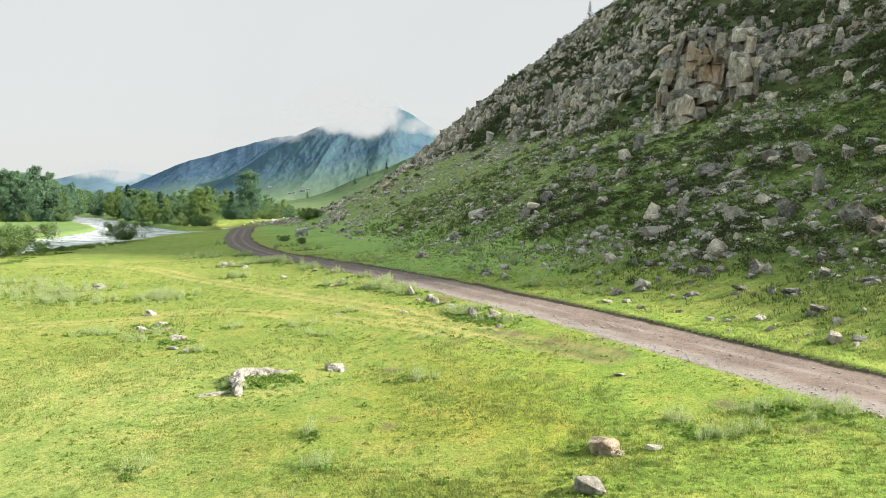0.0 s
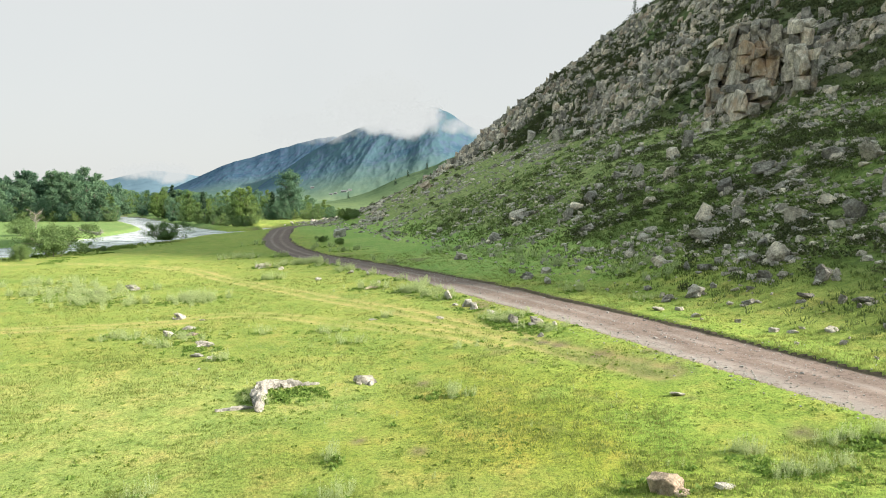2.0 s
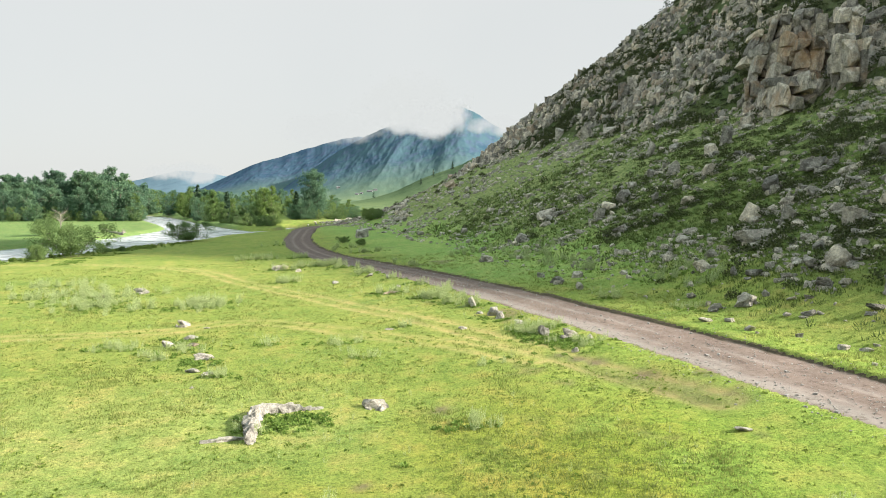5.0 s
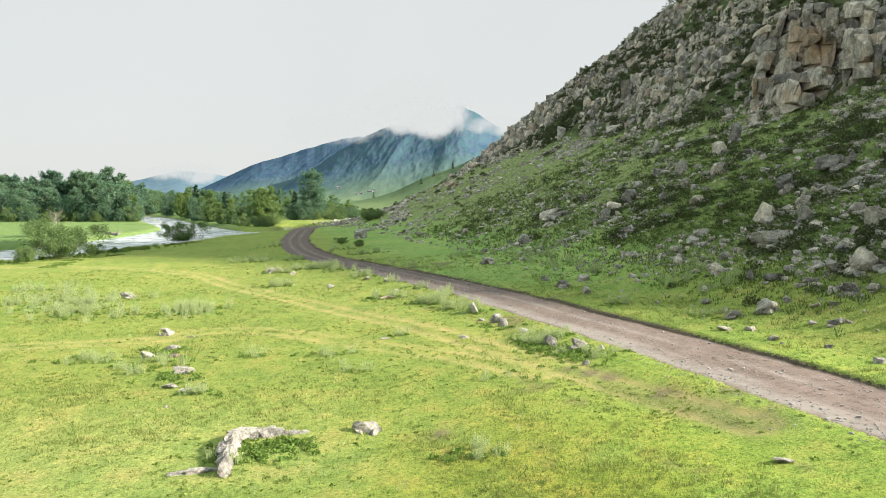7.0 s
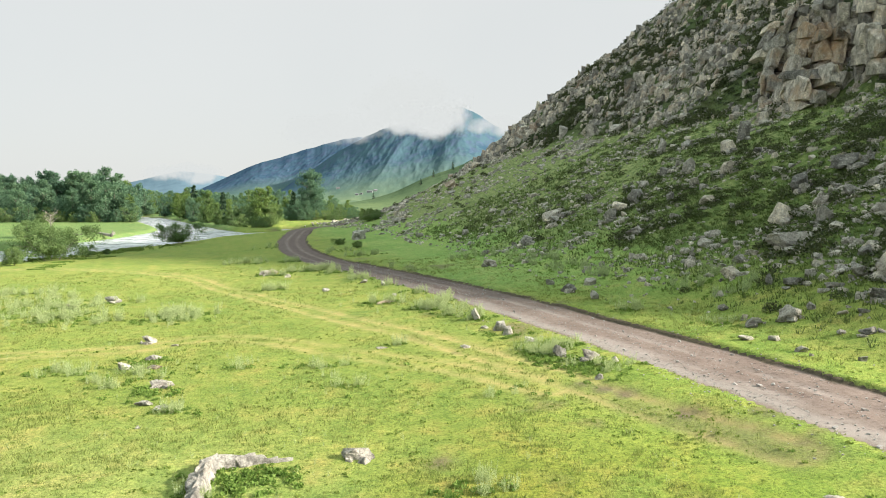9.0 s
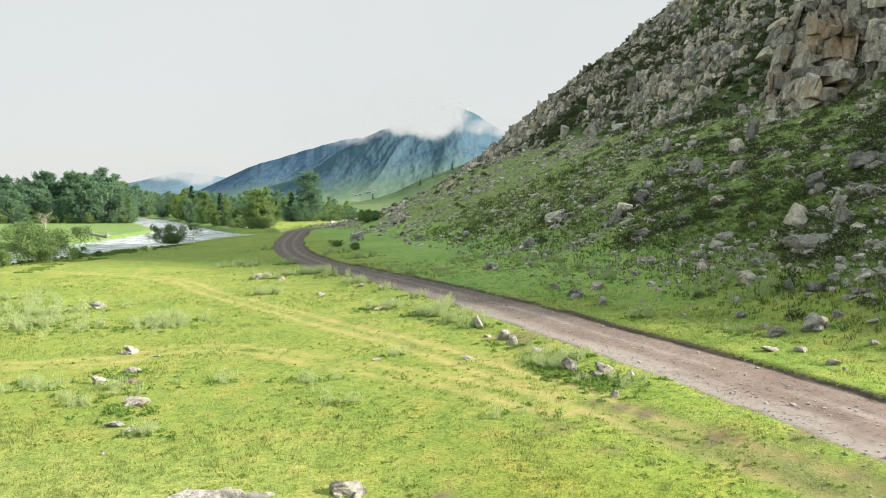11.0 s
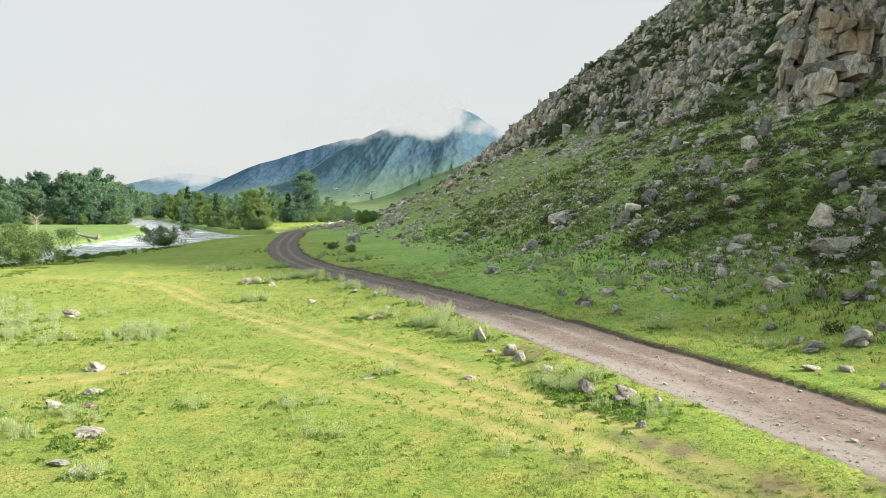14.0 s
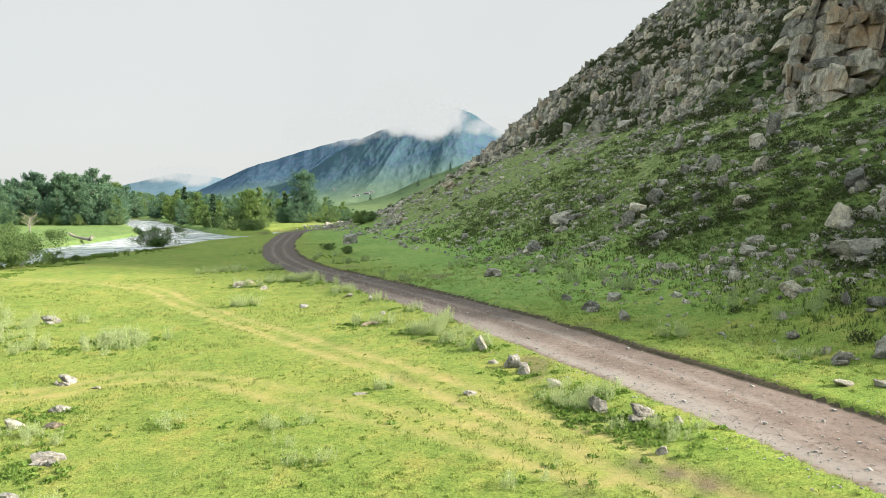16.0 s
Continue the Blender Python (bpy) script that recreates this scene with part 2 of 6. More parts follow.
def make_plain(name, a, b, scale=6.0, rough=0.85):
    m, n, l, s = material(name)
    s.inputs["Roughness"].default_value = rough
    colour = ramp(n, l, grain(n, l, scale, 6, rough=0.7), [(0.3, a), (0.7, b)])
    l.new(colour, s.inputs["Base Color"])
    bump(n, l, s, grain(n, l, scale * 2, 6), 0.6, 0.03)
    return m


def make_mountain(name, low, high, crag, scale, valley=None):
    m, n, l, s = material(name)
    s.inputs["Roughness"].default_value = 1.0
    s.inputs["Specular IOR Level"].default_value = 0.0
    # grass and rock run in streaks down the fall line
    place = n.new("ShaderNodeCombineXYZ")
    l.new(mask(n, "side"), place.inputs[0])
    l.new(mask(n, "up"), place.inputs[1])
    stretch = n.new("ShaderNodeVectorMath")
    stretch.operation = "MULTIPLY"
    stretch.inputs[1].default_value = (34 * scale, 11 * scale, 1)
    l.new(place.outputs[0], stretch.inputs[0])
    streak = grain(n, l, 1.0, 8, stretch.outputs[0], 0.65)
    patchy = grain(n, l, 0.014 if scale < 1.5 else 0.05, 9, rough=0.75)
    colour = ramp(n, l, math_node(n, l, "MULTIPLY", math_node(n, l, "ADD", streak, patchy), 0.5), [(0.42, tuple(0.86 * c for c in low)), (0.58, tuple(1.1 * c for c in high))])
    rocks = ramp(n, l, grain(n, l, 2.3, 9, stretch.outputs[0], 0.7), [(0.48, (0, 0, 0)), (0.60, (1, 1, 1))])
    colour = blend(n, l, math_node(n, l, "MULTIPLY", rocks, mask(n, "crag")), colour, crag)
    if valley:
        floor = ramp(n, l, mask(n, "up"), [(0.36, (1, 1, 1)), (0.72, (0, 0, 0))])
        fields = ramp(n, l, grain(n, l, 0.9, 5, stretch.outputs[0]), [(0.38, (0.80, 0.86, 0.86)), (0.62, (1.12, 1.08, 1.0))])
        colour = blend(n, l, floor, colour, blend(n, l, 1.0, valley, fields, "MULTIPLY"))
    l.new(colour, s.inputs["Base Color"])
    bump(n, l, s, streak, 0.12, 10.0)
    return m


GROUND, ROAD_DIRT, WATER = make_ground(), make_road(), make_water()
ROCK = make_rock("granite", (0.20, 0.193, 0.178), (0.385, 0.370, 0.340), (0.62, 0.60, 0.555), (0.34, 0.27, 0.20), 0.74, 0.45, 0.85)
CRAG = make_rock("weathered_crag", (0.165, 0.159, 0.146), (0.42, 0.40, 0.367), (0.74, 0.70, 0.64), (0.44, 0.30, 0.19), 0.60, 0.35, 1.0)
LOOSE = make_rock("loose_stone", (0.24, 0.229, 0.203), (0.475, 0.452, 0.404), (0.69, 0.66, 0.60), (0.36, 0.29, 0.22), 0.74, 0.3, 0.55)
GRAVEL = make_plain("pale_gravel", (0.22, 0.21, 0.197), (0.37, 0.36, 0.34), 9.0)
CLIFF = make_rock("cliff_rock", (0.14, 0.137, 0.130), (0.315, 0.306, 0.288), (0.54, 0.523, 0.488), (0.46, 0.32, 0.21), 0.62, 0.0, 0.9, True)
PALE_ROCK = make_rock("pale_rock", (0.28, 0.271, 0.249), (0.46, 0.446, 0.411), (0.65, 0.63, 0.58), (0.45, 0.38, 0.29), 0.74, 0.3, 0.3)
BARK = make_plain("bark", (0.06, 0.05, 0.04), (0.18, 0.16, 0.13), 5.0)
DEAD_WOOD = make_plain("dead_wood", (0.19, 0.17, 0.15), (0.38, 0.35, 0.31), 5.0)
# blue-grey haze of the distance is put into these far trees' leaf colour
LEAF = make_leaf("leaves", (0.088, 0.168, 0.106), (0.160, 0.260, 0.154), 0.5)
LEAF_YOUNG = make_leaf("young_leaves", (0.088, 0.155, 0.046), (0.195, 0.280, 0.090), 0.45)
LEAF_GREY = make_leaf("willow_leaves", (0.112, 0.180, 0.066), (0.205, 0.290, 0.115), 0.5)
NEEDLE = make_leaf("needles", (0.030, 0.064, 0.036), (0.062, 0.110, 0.062), 0.2)
SHRUB = make_leaf("shrub_leaves", (0.030, 0.042, 0.018), (0.096, 0.112, 0.050), 0.2)
BLADE = make_leaf("grass_blades", (0.148, 0.200, 0.044), (0.305, 0.335, 0.104), 0.4)
SILVER = make_leaf("silver_herb", (0.27, 0.345, 0.150), (0.50, 0.56, 0.30), 0.4)
HERB = make_leaf("dark_herb", (0.125, 0.210, 0.036), (0.26, 0.36, 0.078), 0.4)
# ---- the lie of the land ----
def vnoise(x, y, seed=0):
    """Smooth value noise, 0 to 1."""
    x, y = np.asarray(x, float), np.asarray(y, float)
    ix, iy = np.floor(x).astype(np.int64), np.floor(y).astype(np.int64)
    fx, fy = x - ix, y - iy
    fx, fy = fx * fx * (3 - 2 * fx), fy * fy * (3 - 2 * fy)

    def corner(a, b):
        h = (a * 374761393 + b * 668265263 + seed * 974711) & 0xFFFFFFFF
        h = ((h ^ (h >> 13)) * 1274126177) & 0xFFFFFFFF
        h = h ^ (h >> 16)
        return (h & 0xFFFF) / 65535.0

    top = corner(ix, iy) * (1 - fx) + corner(ix + 1, iy) * fx
    low = corner(ix, iy + 1) * (1 - fx) + corner(ix + 1, iy + 1) * fx
    return top * (1 - fy) + low * fy


def fbm(x, y, octaves=4, seed=0):
    """Fractal noise, about -0.5 to 0.5."""
    total, size = 0.0, 0.5
    for n in range(octaves):
        total = total + size * (vnoise(x * 2**n + 17.3 * n, y * 2**n - 9.1 * n, seed + n) - 0.5)
        size *= 0.5
    return total


def smooth(a, b, v):
    k = np.clip((np.asarray(v, float) - a) / (b - a), 0, 1)
    return k * k * (3 - 2 * k)


def foot(y):
    """x of the hill's foot."""
    y = np.asarray(y, float)
    return np.where(y > 20, -4.97e-4 * y**2 - 0.266 * y + 29.6, 29.4 - 0.286 * y)


def uphill(x, y):
    """Metres from the hill's foot, positive up the slope."""
    return (np.asarray(x, float) - foot(y)) * 0.93


ROAD_Y = [-60, 0, 15, 30, 40, 50, 60, 70, 80, 90, 100, 110, 130, 155, 180, 197, 206]
ROAD_X = [51, 30.3, 23.5, 16.4, 12.0, 7.9, 3.0, -2.2, -7.8, -13.6, -19.8, -26, -35.7, -44.5, -51, -55, -55.5]
TURN = [(-54, 213), (-49, 219), (-40, 224), (-25, 230), (0, 245)]


def curve_through(points, step):
    """Points along a smooth line through the given ones, about step metres apart."""
    p = np.array(points, float)
    p = np.vstack([2 * p[0] - p[1], p, 2 * p[-1] - p[-2]])
    out = []
    for i in range(1, len(p) - 2):
        n = max(2, int(np.linalg.norm(p[i + 1] - p[i]) / step))
        s = (np.arange(n) / n)[:, None]
        out.append(0.5 * (2 * p[i] + (p[i + 1] - p[i - 1]) * s + (2 * p[i - 1] - 5 * p[i] + 4 * p[i + 1] - p[i + 2]) * s**2
                          + (3 * p[i] - p[i - 1] - 3 * p[i + 1] + p[i + 2]) * s**3))
    return np.vstack(out + [p[-2:-1]])


ROAD = curve_through(list(zip(ROAD_X, ROAD_Y)) + TURN, 0.5)
TRACK = curve_through([(-75, 104), (-52, 100), (-38, 93), (-29, 81.8), (-19, 70.8), (-12.5, 63.4), (-7.5, 58), (-4.2, 53.9), (-1.3, 50), (1.5, 46.4), (4.6, 41.5), (8.4, 36)], 0.5)
SIDE_TRACK = curve_through([(-60, 46), (-40, 49), (-24, 53.5), (-20, 56.5), (-15, 55.5), (-8.3, 51.3), (-3.5, 48.2), (1.2, 44)], 0.5)
RIVER = curve_through([(-122, 20), (-100, 80), (-90, 118), (-87.5, 150), (-88.5, 185), (-92, 212), (-107, 243), (-138, 292), (-176, 352), (-205, 392), (-262, 425), (-380, 450)], 2.0)
RIVER_HALF = [(20, 12), (118, 10.5), (150, 10.5), (185, 12.5), (212, 14.5), (243, 9), (292, 8), (365, 9), (640, 9)]
CHANNEL = curve_through([(-90, 208), (-79, 215), (-71, 225), (-69, 237), (-73, 248)], 2.0)


def nearest(x, y, line):
    """Distance to a line, signed (positive to the right of its way), and the index of its nearest point."""
    shape = np.shape(x)
    px, py = np.ravel(x).astype(float), np.ravel(y).astype(float)
    best, which = np.full(px.shape, 1e9), np.zeros(px.shape, int)
    coarse = line[::8]
    reach = np.full(px.shape, 1e9)
    for i, c in enumerate(coarse):
        d = (px - c[0]) ** 2 + (py - c[1]) ** 2
        m = d < reach
        reach[m], which[m] = d[m], i * 8
    centre = which.copy()
    best[:] = 1e18
    for off in range(-8, 9):
        k = np.clip(centre + off, 0, len(line) - 1)
        d = (px - line[k, 0]) ** 2 + (py - line[k, 1]) ** 2
        m = d < best
        best[m], which[m] = d[m], k[m]
    a, b = line[np.clip(which - 1, 0, len(line) - 1)], line[np.clip(which + 1, 0, len(line) - 1)]
    way = (b - a) / np.maximum(np.linalg.norm(b - a, axis=1), 1e-6)[:, None]
    side = way[:, 1] * (px - line[which, 0]) - way[:, 0] * (py - line[which, 1])
    return (np.sqrt(best) * np.where(side >= 0, 1, -1)).reshape(shape), which.reshape(shape)


def river_depth(x, y):
    """0 on the land, 1 in mid-stream."""
    d, k = nearest(x, y, RIVER)
    ys, hs = zip(*RIVER_HALF)
    half = np.interp(RIVER[k, 1], ys, hs) + 1.6 * fbm(np.asarray(x) * 0.09, np.asarray(y) * 0.09, 3, 31)
    wet = 1 - smooth(-1.6, 2.4, np.abs(d) - half)
    d2, _ = nearest(x, y, CHANNEL)
    wet2 = 1 - smooth(-1.4, 1.6, np.abs(d2) - 4.5 - 2 * fbm(np.asarray(x) * 0.12, np.asarray(y) * 0.12, 2, 33))
    return np.maximum(wet, wet2)


HILL_U = [-8, 0, 3, 8, 15, 24, 28, 34, 43, 49, 52, 56, 63, 74, 85, 94, 120, 170, 240]
HILL_Z = [0, 0.2, 0.9, 2.7, 5.7, 10.0, 12.4, 14.8, 18.6, 22.0, 25.0, 28.2, 35.0, 44.0, 53.0, 61.0, 80.0, 105.0, 120.0]
LAND_U = [-400, -120, -60, -35, -22, -12, -5, 5]
LAND_Z = [-0.6, -0.5, -0.45, -0.35, 0.1, 0.6, 0.95, 1.0]


def lie(x, y):
    """The land without its road and small bumps."""
    x, y = np.asarray(x, float), np.asarray(y, float)
    bend = 2.2 * fbm(x * 0.05, y * 0.05, 3, 5) + 5.0 * fbm(x * 0.018, y * 0.018, 2, 8) * smooth(5, 40, uphill(x, y))
    u = uphill(x, y) + bend * smooth(-4, 8, uphill(x, y))
    tail = 186 + 0.78 * np.clip(uphill(x, y), 0, 54)
    ends = 1 - smooth(0, 75, y - tail)
    # unseen crest shaped for the sun: lowered near, raised to shade the far road
    top = (0.927 + 0.083 * smooth(0, 15, y)) ** smooth(45, 60, u) + 0.45 * smooth(20, 52, y) * smooth(76, 100, u) * (1 - smooth(135, 185, y))
    z = np.interp(uphill(x, y), LAND_U, LAND_Z) + np.interp(u, HILL_U, HILL_Z) * ends * top
    # behind the slope, unseen, the hill falls away to its near end along the sun's slope, to set its shadow's edge
    sun_cut = 0.9 + 0.4813 * (x - np.interp(y, [20, 36, 46, 57, 70, 85, 105, 130, 165], [52, 38, 28, 15, 2, -10, -26, -52, -150]))
    z = np.minimum(z, sun_cut + 60 * (1 - smooth(20, 32, uphill(x, y))) + 2 * np.clip(y - 120, 0, 400))
    far = smooth(330, 900, np.hypot(x, y))
    z = z + 2.0 * far
    z = z + 0.35 * fbm(x * 0.06, y * 0.06, 3, 2) * (1 - smooth(-6, 4, u))
    shore, k = nearest(x, y, RIVER)
    z = z - 0.62 * (1 - smooth(8, 34, shore + 4 * fbm(x * 0.05, y * 0.05, 2, 36))) * (shore > 0) * (1 - smooth(205, 240, y))
    side, _ = nearest(x, y, CHANNEL)
    z = z - 0.85 * (1 - smooth(4, 24, np.abs(side))) * (1 - smooth(245, 275, y)) * (shore > 0)
    z = z - 1.9 * river_depth(x, y)
    return z


def height(x, y):
    """The ground's height with its bumps, and the bed that the road is cut into."""
    x, y = np.asarray(x, float), np.asarray(y, float)
    u = uphill(x, y)
    z = lie(x, y)
    d, k = nearest(x, y, ROAD)
    slope = smooth(3, 16, u)
    z = z + 0.16 * fbm(x * 0.45, y * 0.45, 3, 12) + slope * 1.3 * fbm(x * 0.16, y * 0.16, 4, 21)
    bank = smooth(2.4, 3.0, d) * (1 - smooth(3.0, 6.5, d)) * 0.15
    z = z + bank
    bed = lie(ROAD[k, 0], ROAD[k, 1]) - 0.3
    inside = 1 - smooth(2.55, 2.8, np.where(d > 0, d - 0.15, -d))
    near = 1 - smooth(2.6, 6.0, np.abs(d))
    level = lie(ROAD[k, 0], ROAD[k, 1]) + 0.1 * fbm(x * 0.5, y * 0.5, 2, 3) + bank
    z = z * (1 - near) + level * near
    z = z * (1 - inside) + bed * inside
    d3, _ = nearest(x, y, TRACK)
    ruts = np.exp(-((np.abs(d3) - 0.75) / 0.32) ** 2)
    return z - 0.07 * ruts

# ---- ground ----
def link_mesh(name, verts, faces, mat, smooth_faces=True):
    me = bpy.data.meshes.new(name)
    verts, faces = np.asarray(verts, np.float32), np.asarray(faces, np.int32)
    sides = faces.shape[1]
    me.vertices.add(len(verts))
    me.vertices.foreach_set("co", verts.ravel())
    me.loops.add(faces.size)
    me.loops.foreach_set("vertex_index", faces.ravel())
    me.polygons.add(len(faces))
    me.polygons.foreach_set("loop_start", np.arange(0, faces.size, sides, dtype=np.int32))
    me.polygons.foreach_set("loop_total", np.full(len(faces), sides, np.int32))
    me.polygons.foreach_set("use_smooth", np.full(len(faces), smooth_faces))
    me.update(calc_edges=True)
    me.materials.append(mat)
    return me


def attribute(me, name, values):
    a = me.attributes.new(name, "FLOAT", "POINT")
    a.data.foreach_set("value", np.ascontiguousarray(np.ravel(values), np.float32))


def grid_faces(rows, columns, wrap=False):
    i, j = np.meshgrid(np.arange(rows - 1), np.arange(columns if wrap else columns - 1), indexing="ij")
    k = (j + 1) % columns
    return np.stack([i * columns + j, i * columns + k, (i + 1) * columns + k, (i + 1) * columns + j], -1).reshape(-1, 4)


def build_ground():
    # fine rays ahead, coarse ones behind; rings that widen with distance
    ahead = np.radians(np.linspace(-39, 46, 450))
    behind = np.radians(np.linspace(48, 318, 52))[1:-1]
    turn = np.concatenate([ahead, behind])
    rings = np.concatenate([[0.01, 2, 4, 6, 8], np.geomspace(10, 330, 390), np.geomspace(335, 4600, 60)])
    r, a = np.meshgrid(rings, turn, indexing="ij")
    x, y = r * np.sin(-a), r * np.cos(a) - 5
    z = height(x, y)
    me = link_mesh("ground", np.stack([x, y, z], -1).reshape(-1, 3), grid_faces(len(rings), len(turn), True)[:, ::-1], GROUND)
    u = uphill(x, y)
    attribute(me, "slope", smooth(4, 13, u + 6 * fbm(x * 0.12, y * 0.12, 3, 51)) * (1 - smooth(240, 330, y)))
    attribute(me, "scrub", smooth(46, 52, u + 8 * fbm(x * 0.1, y * 0.1, 3, 58)) * 0.85)
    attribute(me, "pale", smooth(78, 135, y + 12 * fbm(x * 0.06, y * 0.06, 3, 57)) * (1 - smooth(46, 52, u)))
    d, _ = nearest(x, y, TRACK)
    d2, _ = nearest(x, y, SIDE_TRACK)
    worn = np.maximum(np.exp(-((np.abs(d) - 0.8) / 0.32) ** 2), 0.16 * np.exp(-((np.abs(d) - 0.5) / 1.6) ** 2))
    worn = np.maximum(1.0 * worn, 0.8 * np.exp(-((np.abs(d2) - 0.8) / 0.38) ** 2)) * smooth(-0.5, 0.0, fbm(x * 0.2, y * 0.2, 3, 77))
    attribute(me, "worn", np.clip(worn, 0, 1))
    attribute(me, "haze_wash", (1 - smooth(-13, -2, x + 9 * fbm(x * 0.15, y * 0.15, 3, 81))) * (1 - smooth(32, 44, y)))
    attribute(me, "lush", smooth(0, 6, x + 5 * fbm(x * 0.2, y * 0.2, 3, 85)) * (1 - smooth(44, 60, y)) * (1 - smooth(-2, 4, u)))
    attribute(me, "herby_shade", smooth(62, 84, y + 8 * fbm(x * 0.1, y * 0.1, 3, 87)) * (1 - smooth(190, 230, y)) * smooth(-16, -6, u + 6 * fbm(x * 0.12, y * 0.12, 3, 88)))
    attribute(me, "haugh", (1 - smooth(-96, -84, x + 8 * fbm(x * 0.1, y * 0.1, 3, 89))) * smooth(110, 140, y))
    attribute(me, "olive", np.exp(-(((x - 1) / 7) ** 2) - ((y - 29) / 9) ** 2) * smooth(-0.25, 0.15, fbm(x * 0.3, y * 0.3, 3, 83)))
    dr, _ = nearest(x, y, ROAD)
    wet = river_depth(x, y)
    soil = np.maximum(smooth(0.55, 0.80, wet), 1 - smooth(2.55, 3.1, np.abs(dr) + 0.7 * fbm(x * 0.7, y * 0.7, 2, 9)))
    bare = smooth(0.17, 0.26, fbm(x * 0.33, y * 0.33, 3, 63)) * 0.6 * (1 - smooth(-8, 0, u)) * smooth(-22, -12, u)
    # burrows and cattle scrapes in the turf
    for hx, hy, hr in [(-2.7, 35.6, 0.42), (-2.1, 27.0, 0.32), (11.1, 27.6, 0.5), (8.9, 26.3, 0.3), (3.5, 43.9, 0.55), (4.3, 43.2, 0.6), (2.7, 44.7, 0.45), (6.2, 40.2, 0.7), (-4.4, 28.0, 0.25)]:
        bare = np.maximum(bare, 0.9 * np.exp(-(np.hypot(x - hx, (y - hy) * 0.8) / hr) ** 2 + 1.6 * fbm(x * 2.2, y * 2.2, 2, 64)).clip(0, 1))
    stony = 0.25 * smooth(48, 53, u) * (1 - smooth(250, 290, y)) * smooth(-0.15, 0.1, fbm(x * 0.2, y * 0.2, 3, 66))
    joining = (1 - smooth(0.3, 2.0, np.abs(d) + 1.2 * fbm(x * 0.8, y * 0.8, 3, 67))) * (1 - smooth(38, 47, y)) * smooth(30, 34, y) * 0.45
    attribute(me, "soil", np.clip(np.maximum.reduce([soil, bare, stony, joining]), 0, 1))
    ob = tagged(new("ground", me), "green grazed meadow rising into a stony grass slope", "ground", kind="structure")
    return ob


build_ground()


def build_road():
    """A dirt road sunk a little into the meadow, with a dark cut bank on the hill's side."""
    line = ROAD[(ROAD[:, 1] > 2) & (ROAD[:, 0] > -60)]
    way = np.gradient(line, axis=0)
    way /= np.linalg.norm(way, axis=1)[:, None]
    right = np.stack([way[:, 1], -way[:, 0]], -1)
    across = np.concatenate([np.linspace(-3.2, 2.55, 36), [2.66, 2.74, 2.82, 2.92, 3.05, 3.25, 3.5]])
    s = np.arange(len(line))[:, None] * 0.5
    v = across[None, :]
    wobble = 0.35 * fbm(s * 0.25 + 0 * v, 0 * s + 3 + 0 * v, 3, 41) + 0.30 * fbm(s * 1.3 + 0 * v, 5 + 0 * v, 2, 42)
    off = v + wobble * smooth(1.5, 2.6, v) - (1.0 * fbm(s * 0.2 + 0 * v, 9 + 0 * v, 3, 44) + 0.7 * fbm(s * 0.9 + 0 * v, 19 + 0 * v, 3, 47)) * (1 - smooth(-2.8, -1.6, v))
    x, y = line[:, :1] + right[:, :1] * off, line[:, 1:] + right[:, 1:] * off
    base = lie(line[:, 0], line[:, 1])[:, None]
    rut = np.exp(-((np.abs(v + 0.1) - 0.95) / 0.35) ** 2)
    z = base - 0.06 - 0.035 * rut + 0.05 * fbm(x * 1.3, y * 1.3, 3, 45) - 0.10 * (1 - smooth(-3.1, -2.8, v))
    z = z + np.interp(v, [2.55, 2.66, 2.74, 2.82, 2.92, 3.05, 3.25, 3.5], [0, 0.02, 0.06, 0.11, 0.15, 0.17, 0.15, 0.02]) * (0.85 + 1.2 * fbm(s * 0.6, 2 + 0 * s, 3, 46))
    me = link_mesh("road", np.stack([x, y, z + 0 * v], -1).reshape(-1, 3), grid_faces(len(line), len(across)), ROAD_DIRT)
    me.flip_normals() if me.polygons[0].normal.z < 0 else None
    attribute(me, "rut", 0.55 * rut * smooth(-0.3, 0.2, fbm(x * 0.4, y * 0.4, 3, 48)) + 0 * s)
    # darkens the road from where the hill's shadow crosses it, less in the ruts
    attribute(me, "mud_shade", smooth(58, 88, y + 14 * fbm(x * 0.3, y * 0.3, 3, 53)) * (0.85 - 0.45 * rut))
    attribute(me, "gravel", (1 - smooth(-2.0, -0.9, v + 1.2 * fbm(x * 0.5, y * 0.5, 3, 50))) * smooth(-2.9, -2.3, v) + 0 * s)
    attribute(me, "bank", smooth(2.58, 2.70, v + 0.35 * fbm(x * 1.4, y * 1.4, 3, 49)) + 0 * s)
    return tagged(new("road", me), "rutted brown dirt road with a dark cut bank", "road", kind="structure")


build_road()


def build_river():
    y = np.linspace(0, 660, 90)
    x = np.linspace(-360, -55, 60)
    gx, gy = np.meshgrid(x, y, indexing="ij")
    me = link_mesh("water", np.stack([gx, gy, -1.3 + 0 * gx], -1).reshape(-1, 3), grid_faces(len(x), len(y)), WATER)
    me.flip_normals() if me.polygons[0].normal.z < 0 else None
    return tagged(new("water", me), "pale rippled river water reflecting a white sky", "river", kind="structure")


build_river()


RANGES = {}


